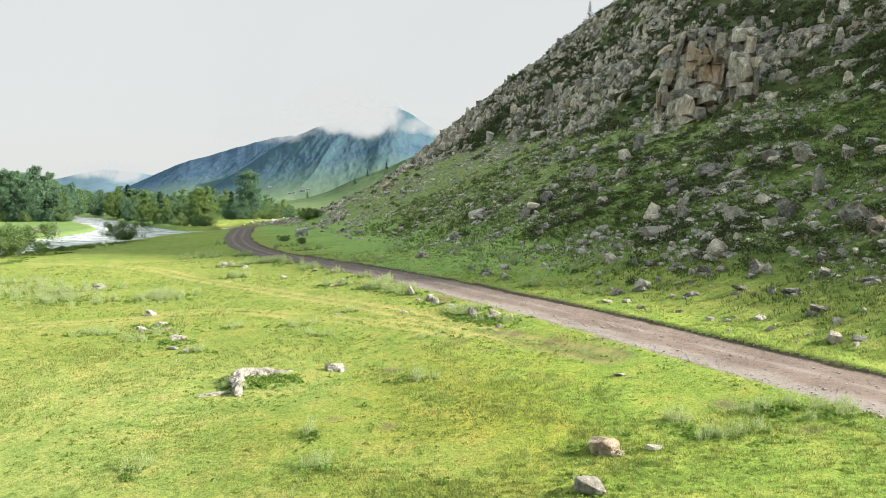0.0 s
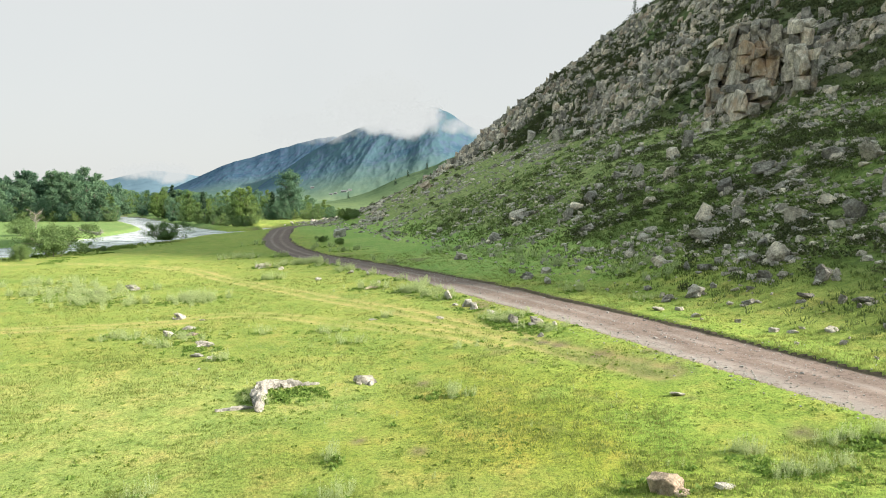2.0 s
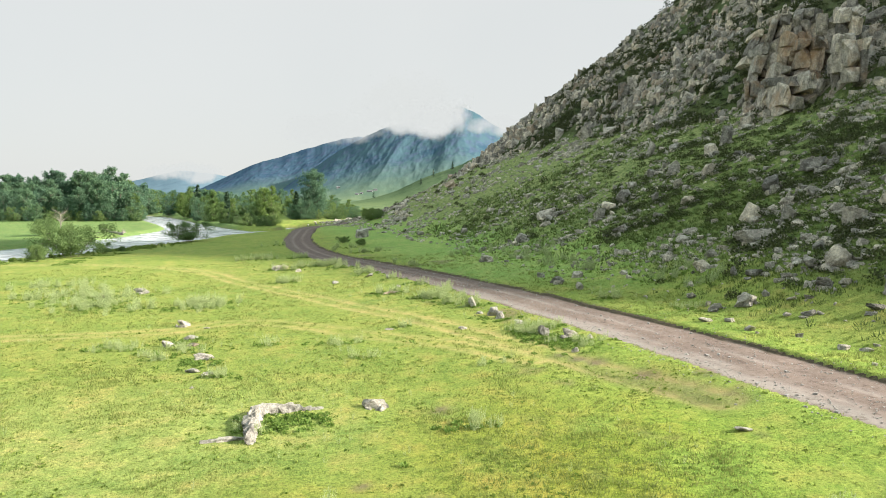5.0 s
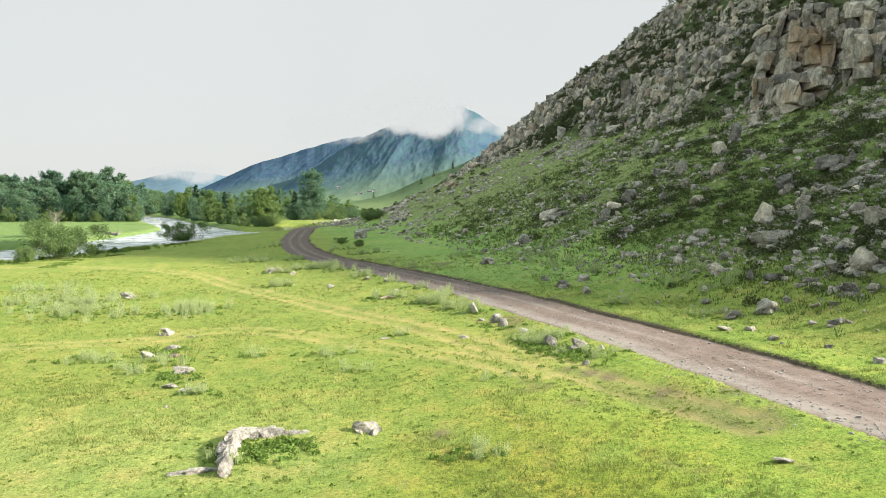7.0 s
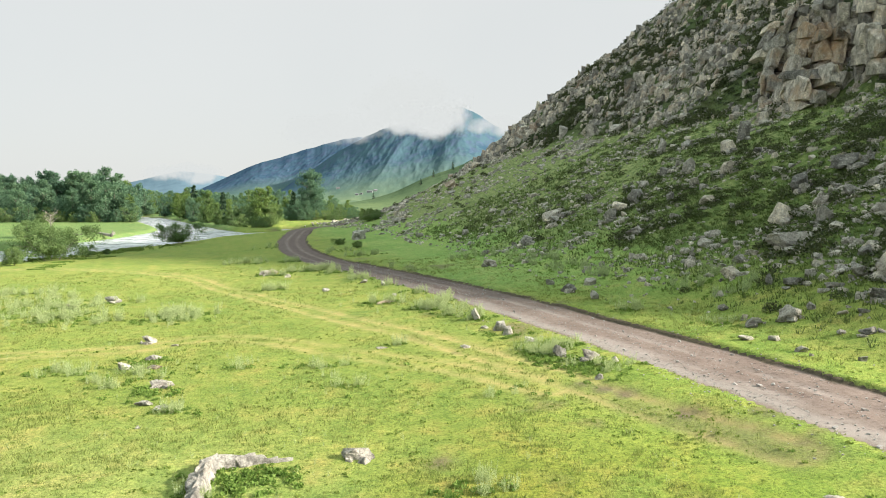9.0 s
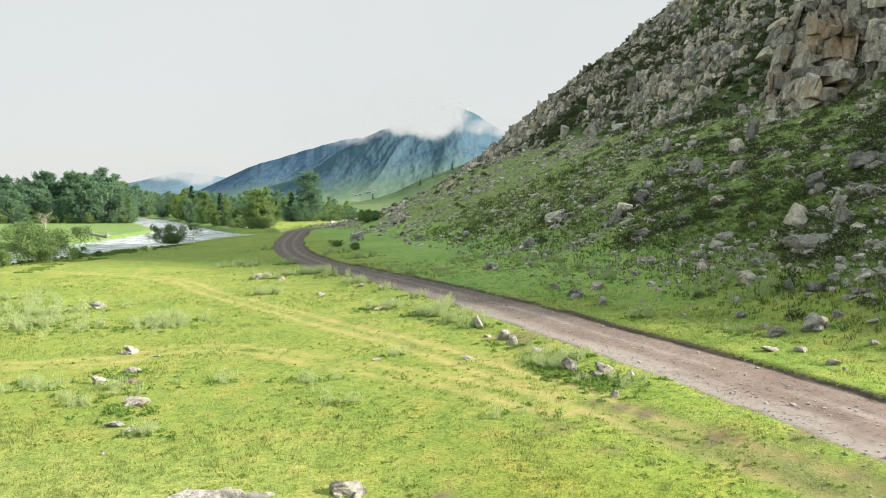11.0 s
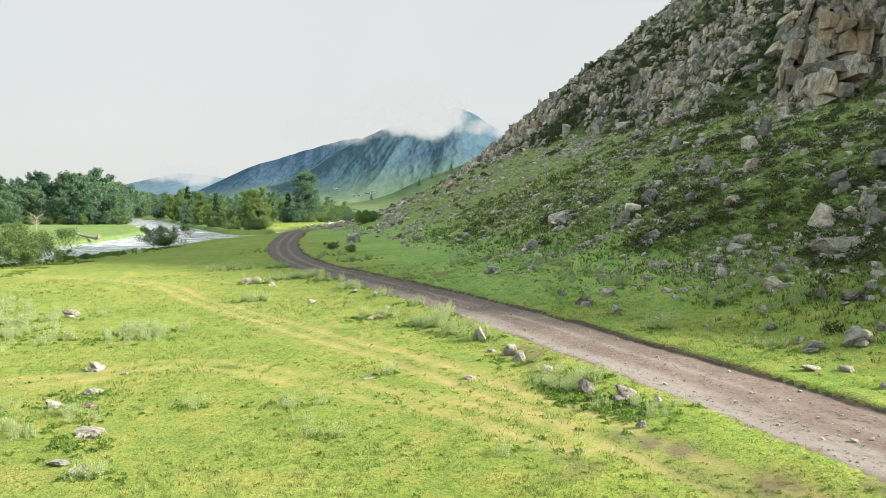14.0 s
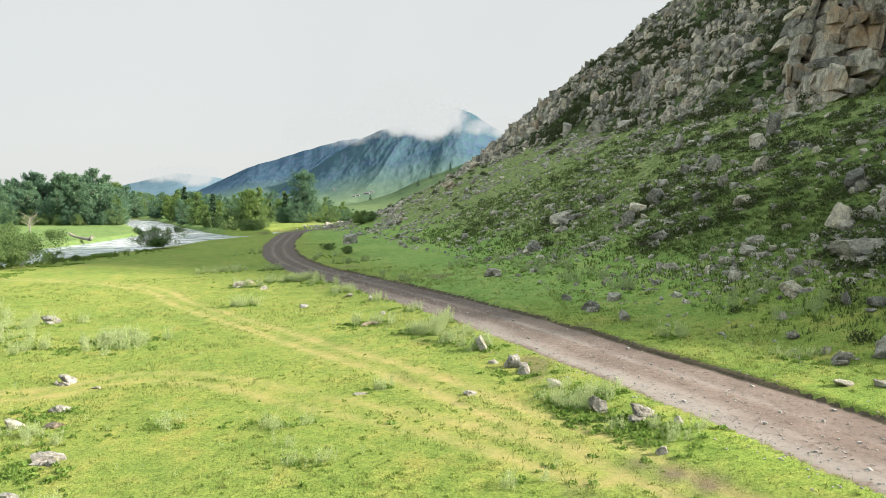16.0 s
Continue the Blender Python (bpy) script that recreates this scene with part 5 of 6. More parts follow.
def slope_grass():
    n = 38000
    y = 30 + 130 * rng.uniform(0, 1, n) ** 1.3
    u = rng.uniform(0, 62, n)
    x = foot(y) + u / 0.93
    keep = (rng.uniform(0, 1, n) < smooth(-0.3, 0.15, fbm(x * 0.22, y * 0.22, 3, 121)) * smooth(0, 6, u)) & off_road(x, y, 3.2)
    x, y = x[keep], y[keep]
    fast_scatter("slope_grass", [blades(7, 0.16, 0.22, 0.022, 920 + n) for n in range(8)], x, y, 0.7 + rng.uniform(0, 0.8, len(x)) + y / 160, WILD_BLADE, "rough dull green grass on the stony slope", "grass")


WILD_BLADE = make_leaf("wild_grass", (0.056, 0.096, 0.024), (0.182, 0.224, 0.076), 0.25)
meadow_grass()
slope_grass()
TUSSOCK = make_leaf("tussock", (0.036, 0.060, 0.020), (0.105, 0.140, 0.046), 0.25)
slope_tussocks()

# pale herbs in drifts: middle, reach, number
DRIFTS = [(-34, 64, 4.6, 3.0, 230), (-40, 70, 5.5, 4.5, 260), (-46, 76, 5, 5, 120), (-25.6, 65.2, 2.6, 2.6, 190), (-22, 97, 4.5, 1.2, 210), (-16.5, 92, 2.6, 1.0, 80), (-23.5, 80, 1.2, 0.6, 50), (-23, 105.5, 2.4, 1.4, 70),
          (-6.2, 66.5, 1.4, 1.6, 130), (-4.4, 63.2, 1.0, 1.2, 60), (-7.1, 53.9, 0.5, 0.5, 22), (-14.4, 49.0, 0.7, 0.5, 18), (-10.7, 48.9, 1.6, 1.2, 26), (-8.0, 45.2, 1.8, 1.2, 24), (-0.6, 44.0, 1.2, 1.2, 14), (1.2, 50.6, 0.9, 0.8, 75), (2.4, 51.6, 0.8, 0.7, 50), (-2.4, 60.8, 0.6, 0.5, 30), (-19.6, 46.5, 2.2, 2.0, 90), (-23.5, 48, 2.6, 1.2, 70), (9.8, 24.4, 1.2, 0.5, 46), (8.8, 25.5, 0.8, 0.4, 24), (12.6, 26.6, 1.2, 0.5, 50), (14.6, 25.6, 1.6, 0.6, 40), (-4.9, 26.0, 0.5, 0.3, 14), (-4.2, 23.0, 0.7, 0.5, 18), (-10.3, 23.0, 0.5, 0.4, 12),
          (-9.2, 32.4, 0.35, 0.5, 10), (-9.9, 33.2, 0.2, 0.3, 6), (-1.3, 33.8, 0.8, 0.6, 32), (-14.2, 41.2, 0.7, 0.5, 34), (4.0, 47.0, 2.0, 1.6, 60), (12.5, 57, 1.4, 0.8, 40), (7.6, 62.5, 0.8, 0.5, 26), (-10.6, 70.0, 1.2, 0.6, 40), (-28.2, 93.2, 2.0, 0.8, 70), (-24.5, 97.5, 3.2, 1.2, 120), (-35.5, 108.5, 2.2, 2.0, 60), (0.8, 52, 1.6, 1.2, 60),
          (-20.5, 94.5, 1.5, 2.4, 70), (-15.2, 86.0, 1.4, 2.6, 70), (-11.2, 80.4, 1.2, 2.0, 60), (-8.0, 74.6, 1.2, 1.8, 60), (-4.6, 69.5, 1.0, 1.6, 50), (2.0, 98, 3.4, 4.0, 120), (-4.0, 108, 4.0, 4.0, 110), (5.4, 86.9, 2.6, 2.2, 90), (3.0, 93.4, 2.4, 2.4, 70), (7.5, 80, 1.8, 2.0, 50), (13.7, 68.2, 2.2, 1.6, 70), (15.1, 63.5, 1.6, 1.2, 40), (-12.4, 93, 1.6, 1.2, 40), (-23.2, 116, 1.6, 1.2, 40), (-43, 139, 3.0, 2.2, 50), (-29.8, 109.5, 2.2, 1.2, 60), (-27.5, 127, 2.4, 1.5, 30), (-30.5, 122, 2.0, 1.4, 24), (-38, 108, 3.0, 1.6, 40), (-20.5, 118, 1.6, 1.0, 24)]


def herb_shape(seed):
    """A feathery herb: a few upright stems set with small leaves."""
    r = np.random.default_rng(seed)
    centres = []
    for _ in range(6):
        turn, out = r.uniform(0, 6.3), r.uniform(0.02, 0.16)
        tall = r.uniform(0.35, 0.85)
        k = np.linspace(0.08, 1, 24)[:, None]
        root = np.array([math.cos(turn) * out, math.sin(turn) * out, 0])
        top = root * r.uniform(1.4, 2.6) + (r.normal() * 0.04, r.normal() * 0.04, tall)
        centres.append(root + (top - root) * k + r.normal(size=(24, 3)) * 0.024 * (1.2 - k))
    return leaf_cards(np.vstack(centres), 0.040, r, 3.0, 0.34, small=True)


TURF_LEAF = make_leaf("turf_leaves", (0.125, 0.195, 0.038), (0.26, 0.325, 0.075), 0.4)


def herbs():
    xs, ys = [], []
    for cx, cy, ax, ay, n in DRIFTS:
        # they grow in knots of a few plants
        knots = rng.normal(size=(max(3, n // 7), 2)) * 0.55 * (ax, ay)
        k = knots[rng.integers(0, len(knots), n)] + rng.normal(size=(n, 2)) * 0.16
        xs.append(cx + k[:, 0]), ys.append(cy + k[:, 1])
    x, y = meadow_points(3600, 13, 95)
    m = off_road(x, y) & (uphill(x, y) < 3) & (rng.uniform(0, 1, len(x)) < 0.05 + 0.5 * smooth(0.02, 0.22, fbm(x * 0.16, y * 0.16, 3, 131)))
    few = len(x[m])
    xs.append(x[m]), ys.append(y[m])
    x, y = np.concatenate(xs), np.concatenate(ys)
    size = np.where(np.arange(len(x)) < len(x) - few, 1.0, 0.55)
    m = off_road(x, y)
    x, y, size = x[m], y[m], size[m]
    fast_scatter("silver_herbs", [herb_shape(940 + n) for n in range(8)], x, y, rng.uniform(0.35, 0.95, len(x)) * size * np.where(y < 60, 0.9, 1.4), SILVER, "pale silvery upright herbs in drifts on the meadow", "herbs")
    # darker leafy herbs round the stones and in the hollows
    xs, ys = [], []
    for cx, cy, ax, ay, n in DRIFTS:
        k = rng.normal(size=(n // 2, 2)) * 0.6
        xs.append(cx + k[:, 0] * ax * 1.1), ys.append(cy - 0.25 + k[:, 1] * ay * 1.1)
    for cx, cy, n in [(-8.6, 33.9, 70), (-8.2, 34.3, 40), (-16.5, 43.5, 40), (-20.5, 50.5, 60), (1.6, 49.0, 60), (3.0, 47.8, 60), (5.2, 23.3, 14), (4.2, 20.4, 12), (-11.2, 69.6, 30), (-0.8, 55.6, 30), (-63, 105, 70), (-65, 109, 70), (-66, 119, 60), (-66, 124, 60), (-67, 114, 70), (-62, 101, 60), (-68.5, 121, 50)]:
        k = rng.normal(size=(n, 2)) * 0.6
        xs.append(cx + k[:, 0] * 1.2), ys.append(cy + k[:, 1])
    x, y = meadow_points(9000, 6, 100, -48, 52)
    m = (rng.uniform(0, 1, len(x)) < smooth(5, 17, np.hypot(x, y))) & off_road(x, y) & (uphill(x, y) < 4) & (rng.uniform(0, 1, len(x)) < 0.08 * smooth(0.05, 0.26, fbm(x * 0.23, y * 0.23, 3, 141)))
    xs.append(x[m]), ys.append(y[m])
    x, y = np.concatenate(xs), np.concatenate(ys)
    m = off_road(x, y)
    x, y = x[m], y[m]
    x2, y2 = meadow_points(19000, 6, 60, -48, 52)
    m = (rng.uniform(0, 1, len(x2)) < smooth(5, 17, np.hypot(x2, y2))) & off_road(x2, y2) & (uphill(x2, y2) < 4) & (rng.uniform(0, 1, len(x2)) < 0.12 + 0.8 * smooth(0.0, 0.2, fbm(x2 * 0.3, y2 * 0.3, 4, 143)))
    x2, y2 = x2[m], y2[m]
    fast_scatter("leafy_turf", [bush_shape(990 + n, 9, 0.42, 0.5) for n in range(8)], x2, y2, rng.uniform(0.05, 0.12, len(x2)) + np.hypot(x2, y2) * 0.0008, TURF_LEAF, "low broad-leaved plants in the grazed turf", "herbs")
    # taller weeds along the river's near bank
    by = rng.uniform(98, 156, 900)
    bx = np.interp(by, RIVER[:, 1], RIVER[:, 0]) + 12.5 + np.abs(rng.normal(size=900)) * 3.2
    m = (river_depth(bx, by) < 0.1) & (rng.uniform(0, 1, 900) < 0.2 + smooth(-0.1, 0.15, fbm(bx * 0.2, by * 0.2, 3, 151)))
    bx, by = bx[m], by[m]
    fast_scatter("bank_weeds", [bush_shape(930 + n, 34, 0.24, 1.1, True) for n in range(6)], bx, by, rng.uniform(0.22, 0.55, len(bx)), TURF_LEAF, "yellow-green tall weeds along the river bank", "herbs")
    fast_scatter("green_herbs", [bush_shape(960 + n, 26, 0.30, 0.75) for n in range(6)], x, y, rng.uniform(0.08, 0.24, len(x)), HERB, "small leafy dark green herbs in the grass", "herbs")


herbs()


# ---- other things by the river and far off ----
def driftwood():
    root = tagged(new("driftwood"), "grey fallen tree trunk washed up on the river bank", "log")
    root.location = (-103.5, 186.5, float(height(-103.5, 186.5)) + 0.15)
    root.scale = (1.15, 1.15, 1.15)
    v, f = tube([(-4.2, 2.2, 0.9), (-2.2, 1.0, 0.55), (0, 0, 0.3), (2.8, -1.6, 0.05)], [0.14, 0.22, 0.3, 0.36], 9)
    part("log", link_mesh("log", v, f, DEAD_WOOD), root)
    for a, b in [((2.8, -1.6, 0.3), (3.3, -1.9, 1.3)), ((2.8, -1.6, 0.1), (3.4, -0.7, 0.4)), ((2.8, -1.6, 0.1), (3.5, -1.2, 1.0)), ((2.8, -1.6, 0.1), (3.6, -2.4, 0.6)), ((-2.2, 1.0, 0.6), (-2.6, 0.2, 1.3)), ((-3.2, 1.6, 0.8), (-4.4, 1.4, 1.5))]:
        v, f = tube([a, tuple(np.add(a, b) / 2 + (0.1, 0.1, 0.1)), b], [0.14, 0.09, 0.03], 6)
        part("branch", link_mesh("branch", v, f, DEAD_WOOD), root)


def dead_tree(x, y, tall, seed):
    r = np.random.default_rng(seed)
    root = tagged(new("dead_tree"), "bare pale dead tree with forked branches", "tree")
    root.location = (x, y, float(height(x, y)) - 0.1)
    v, f = tube([(0, 0, 0), (0.1, 0, tall * 0.35), (-0.1, 0.1, tall * 0.7)], [0.030 * tall, 0.022 * tall, 0.012 * tall])
    part("trunk", link_mesh("trunk", v, f, DEAD_WOOD), root)
    for n in range(14):
        k = 0.20 + 0.50 * n / 13
        turn, reach = n * 2.4, tall * r.uniform(0.25, 0.45)
        a = np.array([0.0, 0.05, k * tall])
        b = a + np.array([math.cos(turn) * reach, math.sin(turn) * reach, reach * r.uniform(0.4, 1.1)])
        v, f = tube([a, (a + b) / 2 + r.normal(size=3) * 0.05 * tall, b], [0.014 * tall, 0.009 * tall, 0.003 * tall], 5)
        part("branch", link_mesh("branch", v, f, DEAD_WOOD), root)


driftwood()
dead_tree(-141, 221, 6.6, 5)
lone = conifer(81, 6.0, 2.6, 260, "small sparse pine alone on the rocky skyline", "trees on the hill", 0.7)
lone.matrix_basis = stand(46.5, 231.0, 0.4, 1)


def cloud_bank(px0, px1, py0, py1, deep, seed, thick):
    """A thin torn sheet of low cloud hanging before the mountain."""
    m, n, l, s = material("low_cloud")
    # the sheet glows at the sky's brightness, in place of light falling on it
    s.inputs["Emission Color"].default_value = (0.250, 0.259, 0.257, 1)
    s.inputs["Emission Strength"].default_value = 0.97
    s.inputs["Base Color"].default_value = (0.01, 0.01, 0.01, 1)
    s.inputs["Roughness"].default_value = 1.0
    s.inputs["Specular IOR Level"].default_value = 0.0
    puff = grain(n, l, 0.013, 8, rough=0.62)
    torn = math_node(n, l, "ADD", math_node(n, l, "MULTIPLY", mask(n, "body"), 0.5), math_node(n, l, "MULTIPLY", ramp(n, l, puff, [(0.30, (0, 0, 0)), (0.70, (1, 1, 1))]), 0.5))
    alpha = ramp(n, l, torn, [(0.28, (0, 0, 0)), (0.74, (thick,) * 3)])
    edge = ramp(n, l, mask(n, "body"), [(0.02, (0, 0, 0)), (0.25, (1, 1, 1))])
    alpha = blend(n, l, 1.0, alpha, edge, "MULTIPLY")
    l.new(alpha, s.inputs["Alpha"])
    a = np.linspace((px0 - 784) / 1266 - 0.0857, (px1 - 784) / 1266 - 0.0857, 60)
    e = np.linspace((353 - py1) / 1266, (353 - py0) / 1266, 30)
    aa, ee = np.meshgrid(a, e, indexing="ij")
    ss, tt = np.meshgrid(np.linspace(-1, 1, 60), np.linspace(-1, 1, 30), indexing="ij")
    body = 1 - smooth(0.30, 1.0, np.hypot(ss, tt) + 0.7 * fbm(aa * 40, ee * 40, 3, seed))
    r = deep + 0 * aa
    me = link_mesh("cloud", np.stack([aa * r, r, 8.7 + ee * r], -1).reshape(-1, 3), grid_faces(60, 30), m)
    attribute(me, "body", body)
    ob = tagged(new("backdrop", me), "white torn low cloud round the mountain top", "cloud", kind="structure")
    ob.visible_shadow = False


cloud_bank(590, 830, 120, 246, 1700, 8, 0.95)
cloud_bank(680, 826, 168, 252, 1640, 12, 1.0)
cloud_bank(610, 780, 172, 248, 1620, 14, 0.9)
cloud_bank(715, 850, 172, 250, 1580, 31, 1.0)
cloud_bank(690, 830, 188, 250, 1560, 33, 0.9)
cloud_bank(812, 925, 200, 250, 1600, 5, 0.95)
cloud_bank(450, 700, 190, 270, 1800, 17, 0.7)
cloud_bank(215, 395, 282, 328, 3000, 9, 0.9)


# ---- the farm across the valley ----
WALL = make_plain("limewashed_wall", (0.26, 0.27, 0.275), (0.33, 0.34, 0.345), 1.0)
TIN = make_plain("tin_roof", (0.12, 0.13, 0.14), (0.17, 0.18, 0.19), 0.8, 0.8)
DARK_PANE = make_plain("dark_pane", (0.03, 0.035, 0.04), (0.06, 0.065, 0.07), 2.0, 0.2)


def box(x0, x1, y0, y1, z0, z1):
    v = np.array([(x, y, z) for z in (z0, z1) for x, y in ((x0, y0), (x1, y0), (x1, y1), (x0, y1))], float)
    return v, np.array([(0, 3, 2, 1), (4, 5, 6, 7), (0, 1, 5, 4), (1, 2, 6, 5), (2, 3, 7, 6), (3, 0, 4, 7)])


def house(x, y, z, turn, long, deep, tall, label):
    root = tagged(new("house"), label, "house", "farm buildings")
    root.location, root.rotation_euler = (x, y, z), (0, 0, turn)
    part("wall", link_mesh("wall", *box(-long / 2, long / 2, -deep / 2, deep / 2, -1.5, tall), WALL, False), root)
    w, d, rise = long / 2 + 0.4, deep / 2 + 0.4, deep * 0.36
    v = np.array([(-w, -d, tall), (w, -d, tall), (w, d, tall), (-w, d, tall), (-w, 0, tall + rise), (w, 0, tall + rise)], float)
    v = np.vstack([v, v + (0, 0, 0.2)])
    f = [(6, 7, 11, 10), (8, 9, 10, 11), (0, 4, 5, 1), (2, 5, 4, 3), (0, 1, 7, 6), (2, 3, 9, 8), (0, 6, 10, 4), (3, 4, 10, 9), (1, 5, 11, 7), (2, 8, 11, 5)]
    part("roof", link_mesh("roof", v, np.array(f), TIN, False), root, "grey tin gable roof")
    part("door", link_mesh("door", *box(-0.5, 0.5, -deep / 2 - 0.08, -deep / 2 - 0.01, 0, 2.0), DARK_PANE, False), root)
    for k in (-0.33, 0.33):
        part("window", link_mesh("window", *box(k * long - 0.6, k * long + 0.6, -deep / 2 - 0.08, -deep / 2 - 0.01, 0.9, 2.1), DARK_PANE, False), root)


def on_range(name, near, far, x, y):
    return float(range_height(name, np.array(x / y), np.array((y - near) / (far - near))))


MAIN = "green mountain with craggy flanks and a cloudy top"
SPUR = "light green grassy spur with a few trees"
for x, y, turn, long, deep, tall, label in [(-433, 1800, 0.2, 9, 5, 2.4, "white farmhouse with a grey tin roof"), (-338, 1580, 0.1, 7, 4, 2.0, "small white farm building on the green slope"), (-316, 1618, -0.1, 13, 5, 2.2, "long low white barn on the green slope"), (-306, 1632, 0.3, 8, 5, 2.4, "white farmhouse beside a long barn"), (-330, 1590, 0.0, 6, 4, 2.0, "small white shed between the farm buildings")]:
    house(x, y, on_range(MAIN, 760, 2700, x, y) + 0.2, turn, long, deep, tall, label)
for n, (x, y) in enumerate([(-105, 856), (-97, 922), (-73, 930), (-171, 903)]):
    tree = conifer(140 + n, 8.5 + n % 3, 5.5, 600, "small dark conifer alone on the grassy spur", "trees on the spur")
    tree.location = (x, y, on_range(SPUR, 420, 950, x, y) - 0.3)


# ---- the crag ----
def cells(a, b, seed):
    """Broken cells of about unit size: a number of its own for each, the way from its middle, and how near the edge is."""
    ia, ib = np.floor(a).astype(np.int64), np.floor(b).astype(np.int64)
    first, second = np.full(a.shape, 9.0), np.full(a.shape, 9.0)
    own, da, db = np.zeros(a.shape), np.zeros(a.shape), np.zeros(a.shape)
    for i in (-1, 0, 1):
        for j in (-1, 0, 1):
            ca, cb = ia + i, ib + j
            pa, pb = a - ca - vnoise(ca, cb, seed), b - cb - vnoise(ca, cb, seed + 1)
            d = np.maximum(np.abs(pa), np.abs(pb)) * 0.6 + np.hypot(pa, pb) * 0.4
            near = d < first
            second = np.where(near, first, np.minimum(second, d))
            first = np.where(near, d, first)
            own, da, db = np.where(near, vnoise(ca, cb, seed + 2), own), np.where(near, pa, da), np.where(near, pb, db)
    return own, da, db, second - first


def rock_field(yy, uu):
    """Where bare rock comes out of the hill: above zero is rock, below it green ledges and clefts."""
    ridge = fbm(yy * 0.06, uu * 0.07, 3, 23) + 0.5 * fbm(yy * 0.2, uu * 0.12, 2, 24)
    bold = np.exp(-(((yy - 121) / 7.5) ** 2) - ((uu - 4) / 8) ** 2)
    return 0.8 * ridge + 0.3 * bold - 0.0062 * np.minimum(uu, 30) + np.where(yy > 150, 0.10, 0.0) + 0.13 * smooth(135, 165, yy) * smooth(12, 24, uu) + 0.10 * (1 - smooth(100, 112, yy)) * (1 - smooth(10, 24, uu)), bold


def cliff_form(yy, uu):
    """Of the rock face at a way along the hill and a way up from its foot: how far rock stands over the slope, how solid it is, and its tone."""
    s = yy + 1.6 * fbm(yy * 0.25, uu * 0.25, 3, 201)
    t = uu + 1.6 * fbm(yy * 0.25, uu * 0.25, 3, 202)
    big, ba, bb, be = cells(s / 4.6, t / 4.2, 210)
    mid, ma, mb, me = cells(s / 2.1, t / 1.9, 220)
    small, sa, sb, se = cells(s / 0.8, t / 0.8, 230)
    rock, bold = rock_field(yy, uu)
    rock = rock + 0.34 * (mid - 0.5) + 0.22 * (big - 0.5)
    solid = smooth(-0.01, 0.01, rock)
    # each block has a level top and steep sides
    rise = -0.95 * (0.40 * bb * 4.2 + 0.60 * mb * 1.9) + 1.7 * (big - 0.45) + 1.7 * (mid - 0.45) + 0.4 * (small - 0.5) + 1.6 * bold
    rise = rise + 1.3 * (mid - 0.5) * ma + 1.0 * (big - 0.5) * ba - 0.25 * sb
    rise = rise - 1.5 * (1 - smooth(0.02, 0.12, be)) - 1.4 * (1 - smooth(0.02, 0.15, me)) - 0.3 * (1 - smooth(0, 0.2, se)) + 0.12 * fbm(yy * 2.3, uu * 2.3, 2, 240)
    ends = smooth(0, 20, 246 - yy) * smooth(56, 66, yy) * smooth(0, 6, 62 - uu) * smooth(-1.5, -0.4, uu + 3.2 * (vnoise(yy * 0.35, 0 * yy, 205) - 0.3))
    rise = -1.4 + (1.4 + np.maximum(0.62 * rise, -0.3) - 0.35) * solid * ends
    return rise, solid * ends, (0.75 * mid + 0.45 * (small - 0.5) + 0.25 * (big - 0.5) + 0.1).clip(0, 1)


def build_cliff():
    """One broken rock face along the hill: blocks of three sizes with level tops, and green gaps."""
    y = np.concatenate([np.arange(56, 160, 0.36), np.arange(160, 246, 0.5)])
    up = np.concatenate([np.arange(-1.5, 26, 0.34), np.arange(26, 62, 0.55)])
    yy, uu = np.meshgrid(y, up, indexing="ij")
    rise, _, tone = cliff_form(yy, uu)
    x = foot(yy) + (crag_base(yy) + uu) / 0.93
    v = np.stack([x - 0.12 * rise, yy - 0.05 * rise, height(x, yy) + rise], -1).reshape(-1, 3)
    me = link_mesh("cliff", v, grid_faces(len(y), len(up)), CLIFF, False)
    me.flip_normals() if me.polygons[0].normal.z < 0 else None
    attribute(me, "tone", tone)
    return tagged(new("cliff", me), "grey and rust-stained crag of fractured rock slabs", "cliff", kind="structure")


def face_blocks():
    """Jointed blocks in uneven courses up the rock face: each upright, a little tilted with the strata."""
    rows = []
    for n, along in enumerate(np.arange(57.0, 243.0, 0.86)):
        for m, up in enumerate(np.arange(-1.2, 52.0, 0.92)):
            y = along + rng.normal() * 0.5 + 0.5 * (m % 2)
            u = up + rng.normal() * 0.45
            field, bold = rock_field(np.array(y), np.array(u))
            edge = 3.2 * (float(vnoise(y * 0.35, 0, 205)) - 0.3)
            if u + edge < -0.9 or field < 0.05 + 0.07 * rng.normal() or rng.random() < 0.16:
                continue
            big = 1.0 + 0.6 * float(smooth(0.0, 0.14, fbm(y * 0.13, u * 0.16, 2, 261))) + 0.5 * float(bold) + 0.0022 * (y - 120)
            w = min(0.34 * big * math.exp(rng.normal() * 0.40), 1.25 if u < 22 else 0.75)
            h = w * rng.uniform(1.1, 2.6) * (1.0 if u > 12 else 1.1)
            x = float(foot(y)) + (float(crag_base(y)) + u) / 0.93
            rows.append([int(rng.integers(0, 12) if w > 0.95 else rng.integers(12, 28)), x, y, h, w * rng.uniform(0.8, 1.2), w * rng.uniform(0.75, 1.2), h, rng.normal() * 0.45 - 0.27, 0.16 + rng.normal() * 0.2])
    a = np.array([[r[1], r[2]] for r in rows])
    for r, z in zip(rows, height(a[:, 0], a[:, 1])):
        r[3] = z + r[3] * rng.uniform(-0.2, 0.35) - 0.1
    return rows


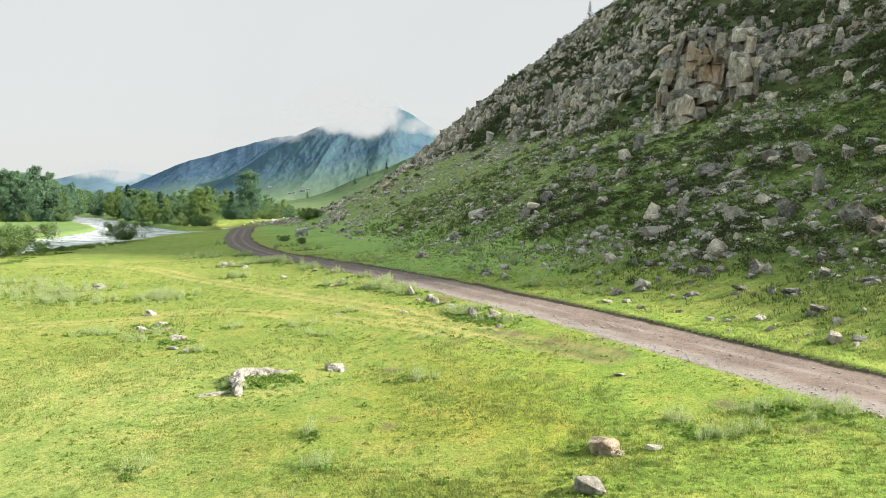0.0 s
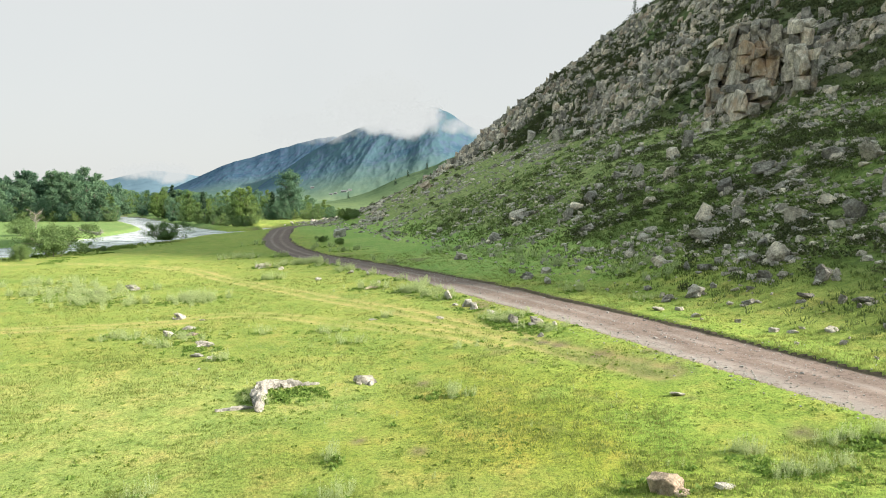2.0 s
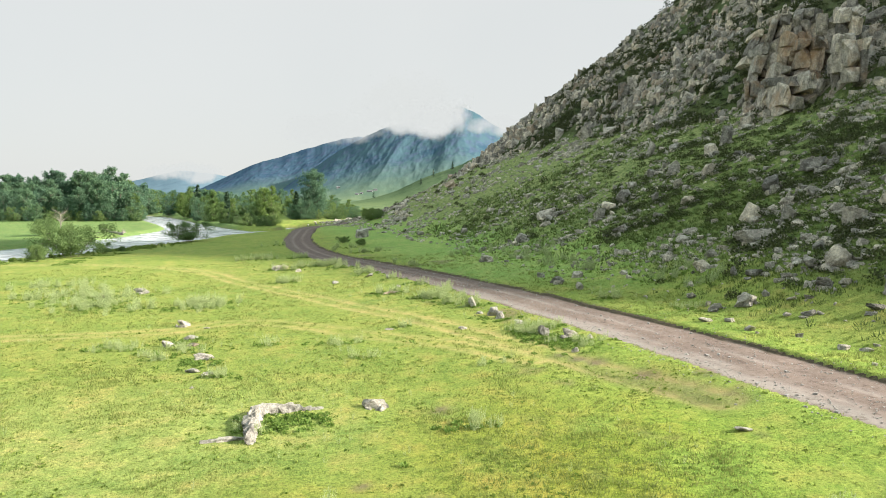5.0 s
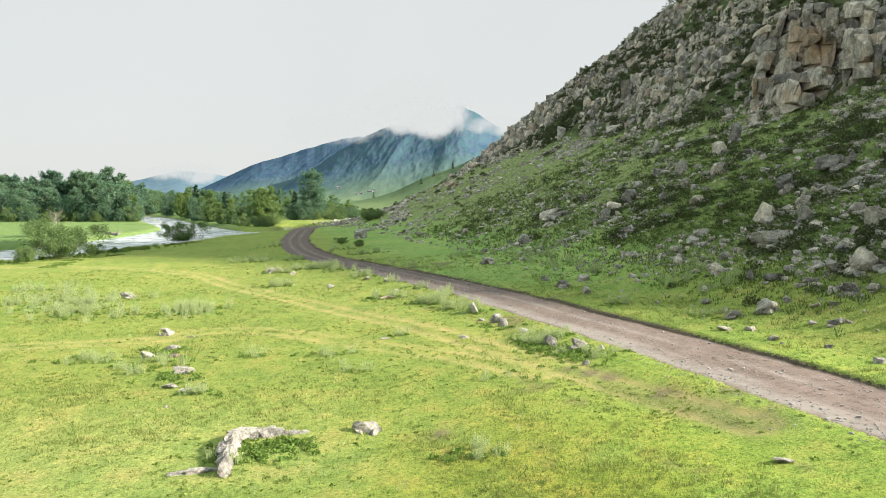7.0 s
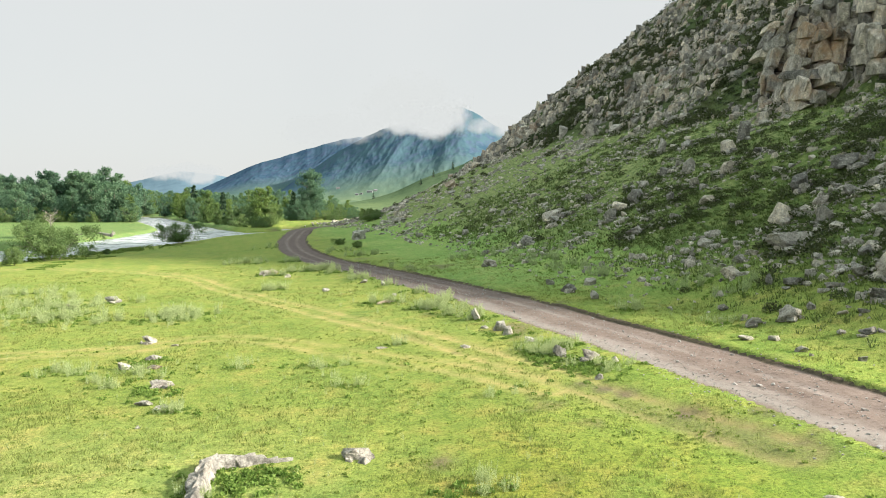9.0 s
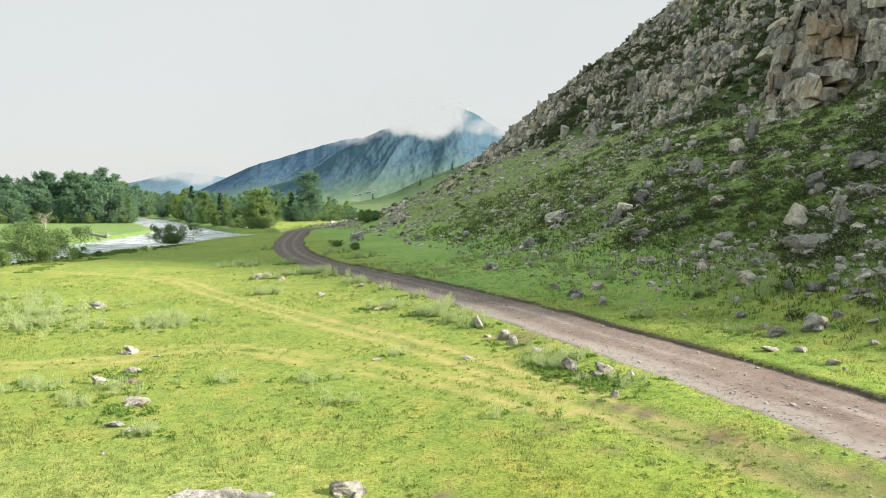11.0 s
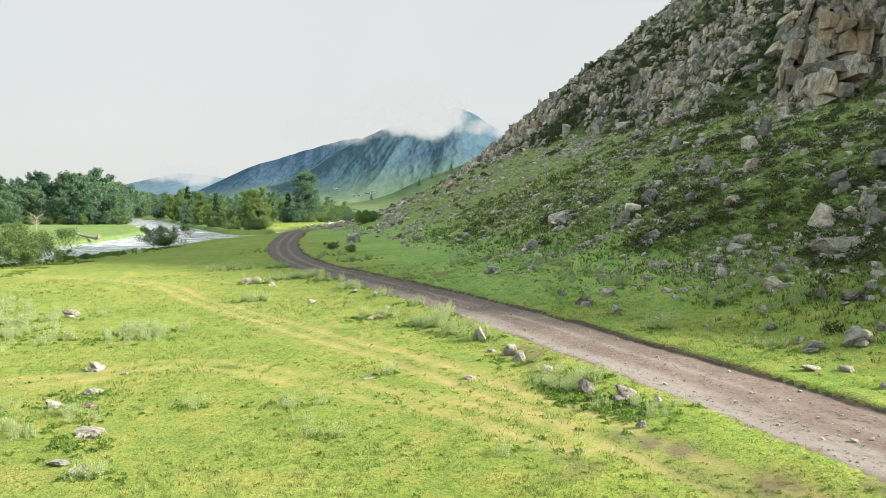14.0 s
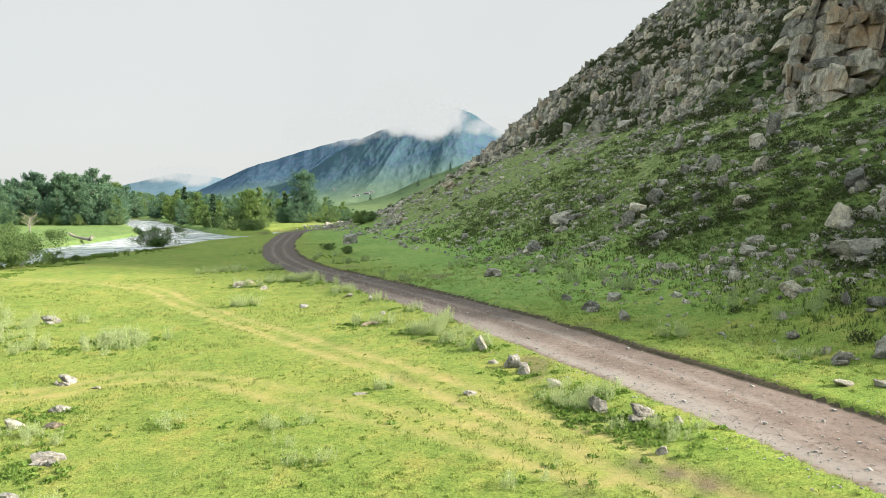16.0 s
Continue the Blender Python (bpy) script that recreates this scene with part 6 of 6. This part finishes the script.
# the great slabs of the buttress: middle, half width, half height, lean; grey or ochre
SLABS = [(47.0, 129.3, 36.3, 1.83, 3.23, 0.02, 0), (44.4, 121.5, 29.5, 2.1, 3.6, 0.05, 1), (45.0, 129.1, 33.5, 1.81, 2.45, 0.1, 1),
         (44.0, 131.9, 33.1, 1.41, 2.38, 0.1, 0), (43.2, 138.3, 34.4, 3.28, 2.94, 0.5, 0), (42.2, 133.5, 30.9, 2.72, 3.59, 0.35, 0),
         (40.0, 130.8, 27.0, 1.9, 1.37, 0.1, 0), (41.7, 124.1, 26.5, 2.72, 3.12, 0.5, 0), (41.6, 117.5, 23.7, 4.0, 3.14, 0.25, 0),
         (43.2, 124.5, 28.9, 1.73, 2.34, 0.0, 1), (46.7, 137.1, 38.5, 2.85, 1.94, 0.35, 0), (46.1, 113.9, 29.5, 1.14, 2.56, 0.0, 0),
         (47.0, 121.2, 33.8, 1.52, 2.83, 0.0, 0), (48.6, 118.3, 34.9, 1.5, 1.99, 0.1, 0), (45.9, 109.4, 27.6, 1.18, 2.73, 0.0, 0)]


def build_crag():
    crag = build_cliff()
    meshes = [link_mesh("rock", v, f, CRAG, False) for v, f in BLOCKS]
    blocks = sorted(face_blocks(), key=lambda r: math.hypot(r[1] - 40, r[2] - 110))
    rest = scattered("rock", BLOCKS, blocks[60:], CRAG, "", "")
    rest.parent = crag
    rest["kind"] = "stuff"
    for k, x, y, z, sx, sy, sz, yaw, lean in CRAG_ROWS[:230] + blocks[:60]:
        ob = new("rock", meshes[k])
        ob.location, ob.rotation_euler, ob.scale = (x, y, z), (lean * 0.5, lean, yaw), (sx, sy, sz)
        ob.parent = crag
    # each great slab is parted by upright and level joints
    for n, (x, y, z, w, t, lean, tint) in enumerate(SLABS):
        tilt = Euler((0.06, lean * 0.6, -0.35 + 0.2 * (n % 3))).to_matrix()
        widths = rng.uniform(0.6, 1.6, max(1, round(w / 0.62)))
        left = np.concatenate([[0], np.cumsum(widths)]) / widths.sum() * 2 - 1
        for i in range(len(widths)):
            heights = rng.uniform(0.5, 1.7, max(1, round(t / 1.15)))
            low = np.concatenate([[0], np.cumsum(heights)]) / heights.sum() * 2 - 1
            proud = rng.uniform(-0.3, 0.3)
            for j in range(len(heights)):
                wide, tall = (left[i + 1] - left[i]) / 2 * w, (low[j + 1] - low[j]) / 2 * t
                v, f = crisp_block(760 + 31 * n + 5 * i + j, 6, (0.66, 0.95), 0.04, 1, 0.13, 0.14)
                ob = new("rock", link_mesh("rock", v, f, (CRAG, OCHRE_ROCK)[tint], False))
                at = tilt @ Vector(((left[i] + left[i + 1]) / 2 * w, (proud + rng.uniform(-0.18, 0.25)) * w, (low[j] + low[j + 1]) / 2 * t))
                ob.location = Vector((x + 0.5 * w, y + 0.7 * w, z - 0.3)) + at
                ob.rotation_euler = (0.06 + rng.normal() * 0.05, lean * 0.6 + rng.normal() * 0.05, -0.35 + 0.2 * (n % 3) + rng.normal() * 0.12)
                ob.scale = (wide * 1.04, w * 1.1, tall * 1.06)
                ob.parent = crag
    # dark growth in the clefts and on the ledges
    n = 3600
    y, up = rng.uniform(60, 238, n), rng.uniform(0, 1, n) ** 1.2 * 55
    rise, solid, _ = cliff_form(y, up)
    x = foot(y) + (crag_base(y) + up) / 0.93
    z = height(x, y) + np.maximum(rise, 0) - 0.15
    rows = []
    for i in np.where(rock_field(y, up)[0] < 0.03)[0]:
        s = rng.uniform(0.35, 0.85) * (1.0 + 0.002 * y[i])
        rows.append((rng.integers(0, 6), x[i], y[i], z[i], s, s, s * rng.uniform(0.6, 1.1), rng.uniform(0, 6.3), 0.0))
    scattered("crag_shrubs", [bush_shape(850 + k, 70, 0.17, 0.7, True) for k in range(6)], rows, SHRUB, "dark green shrubs in the clefts of the crag", "shrubs")
    far = CRAG_ROWS[230:]
    outcrop = scattered("outcrop", BLOCKS, far, CRAG, "broken grey rock outcrop at the foot of the slope", "rock")


build_crag()
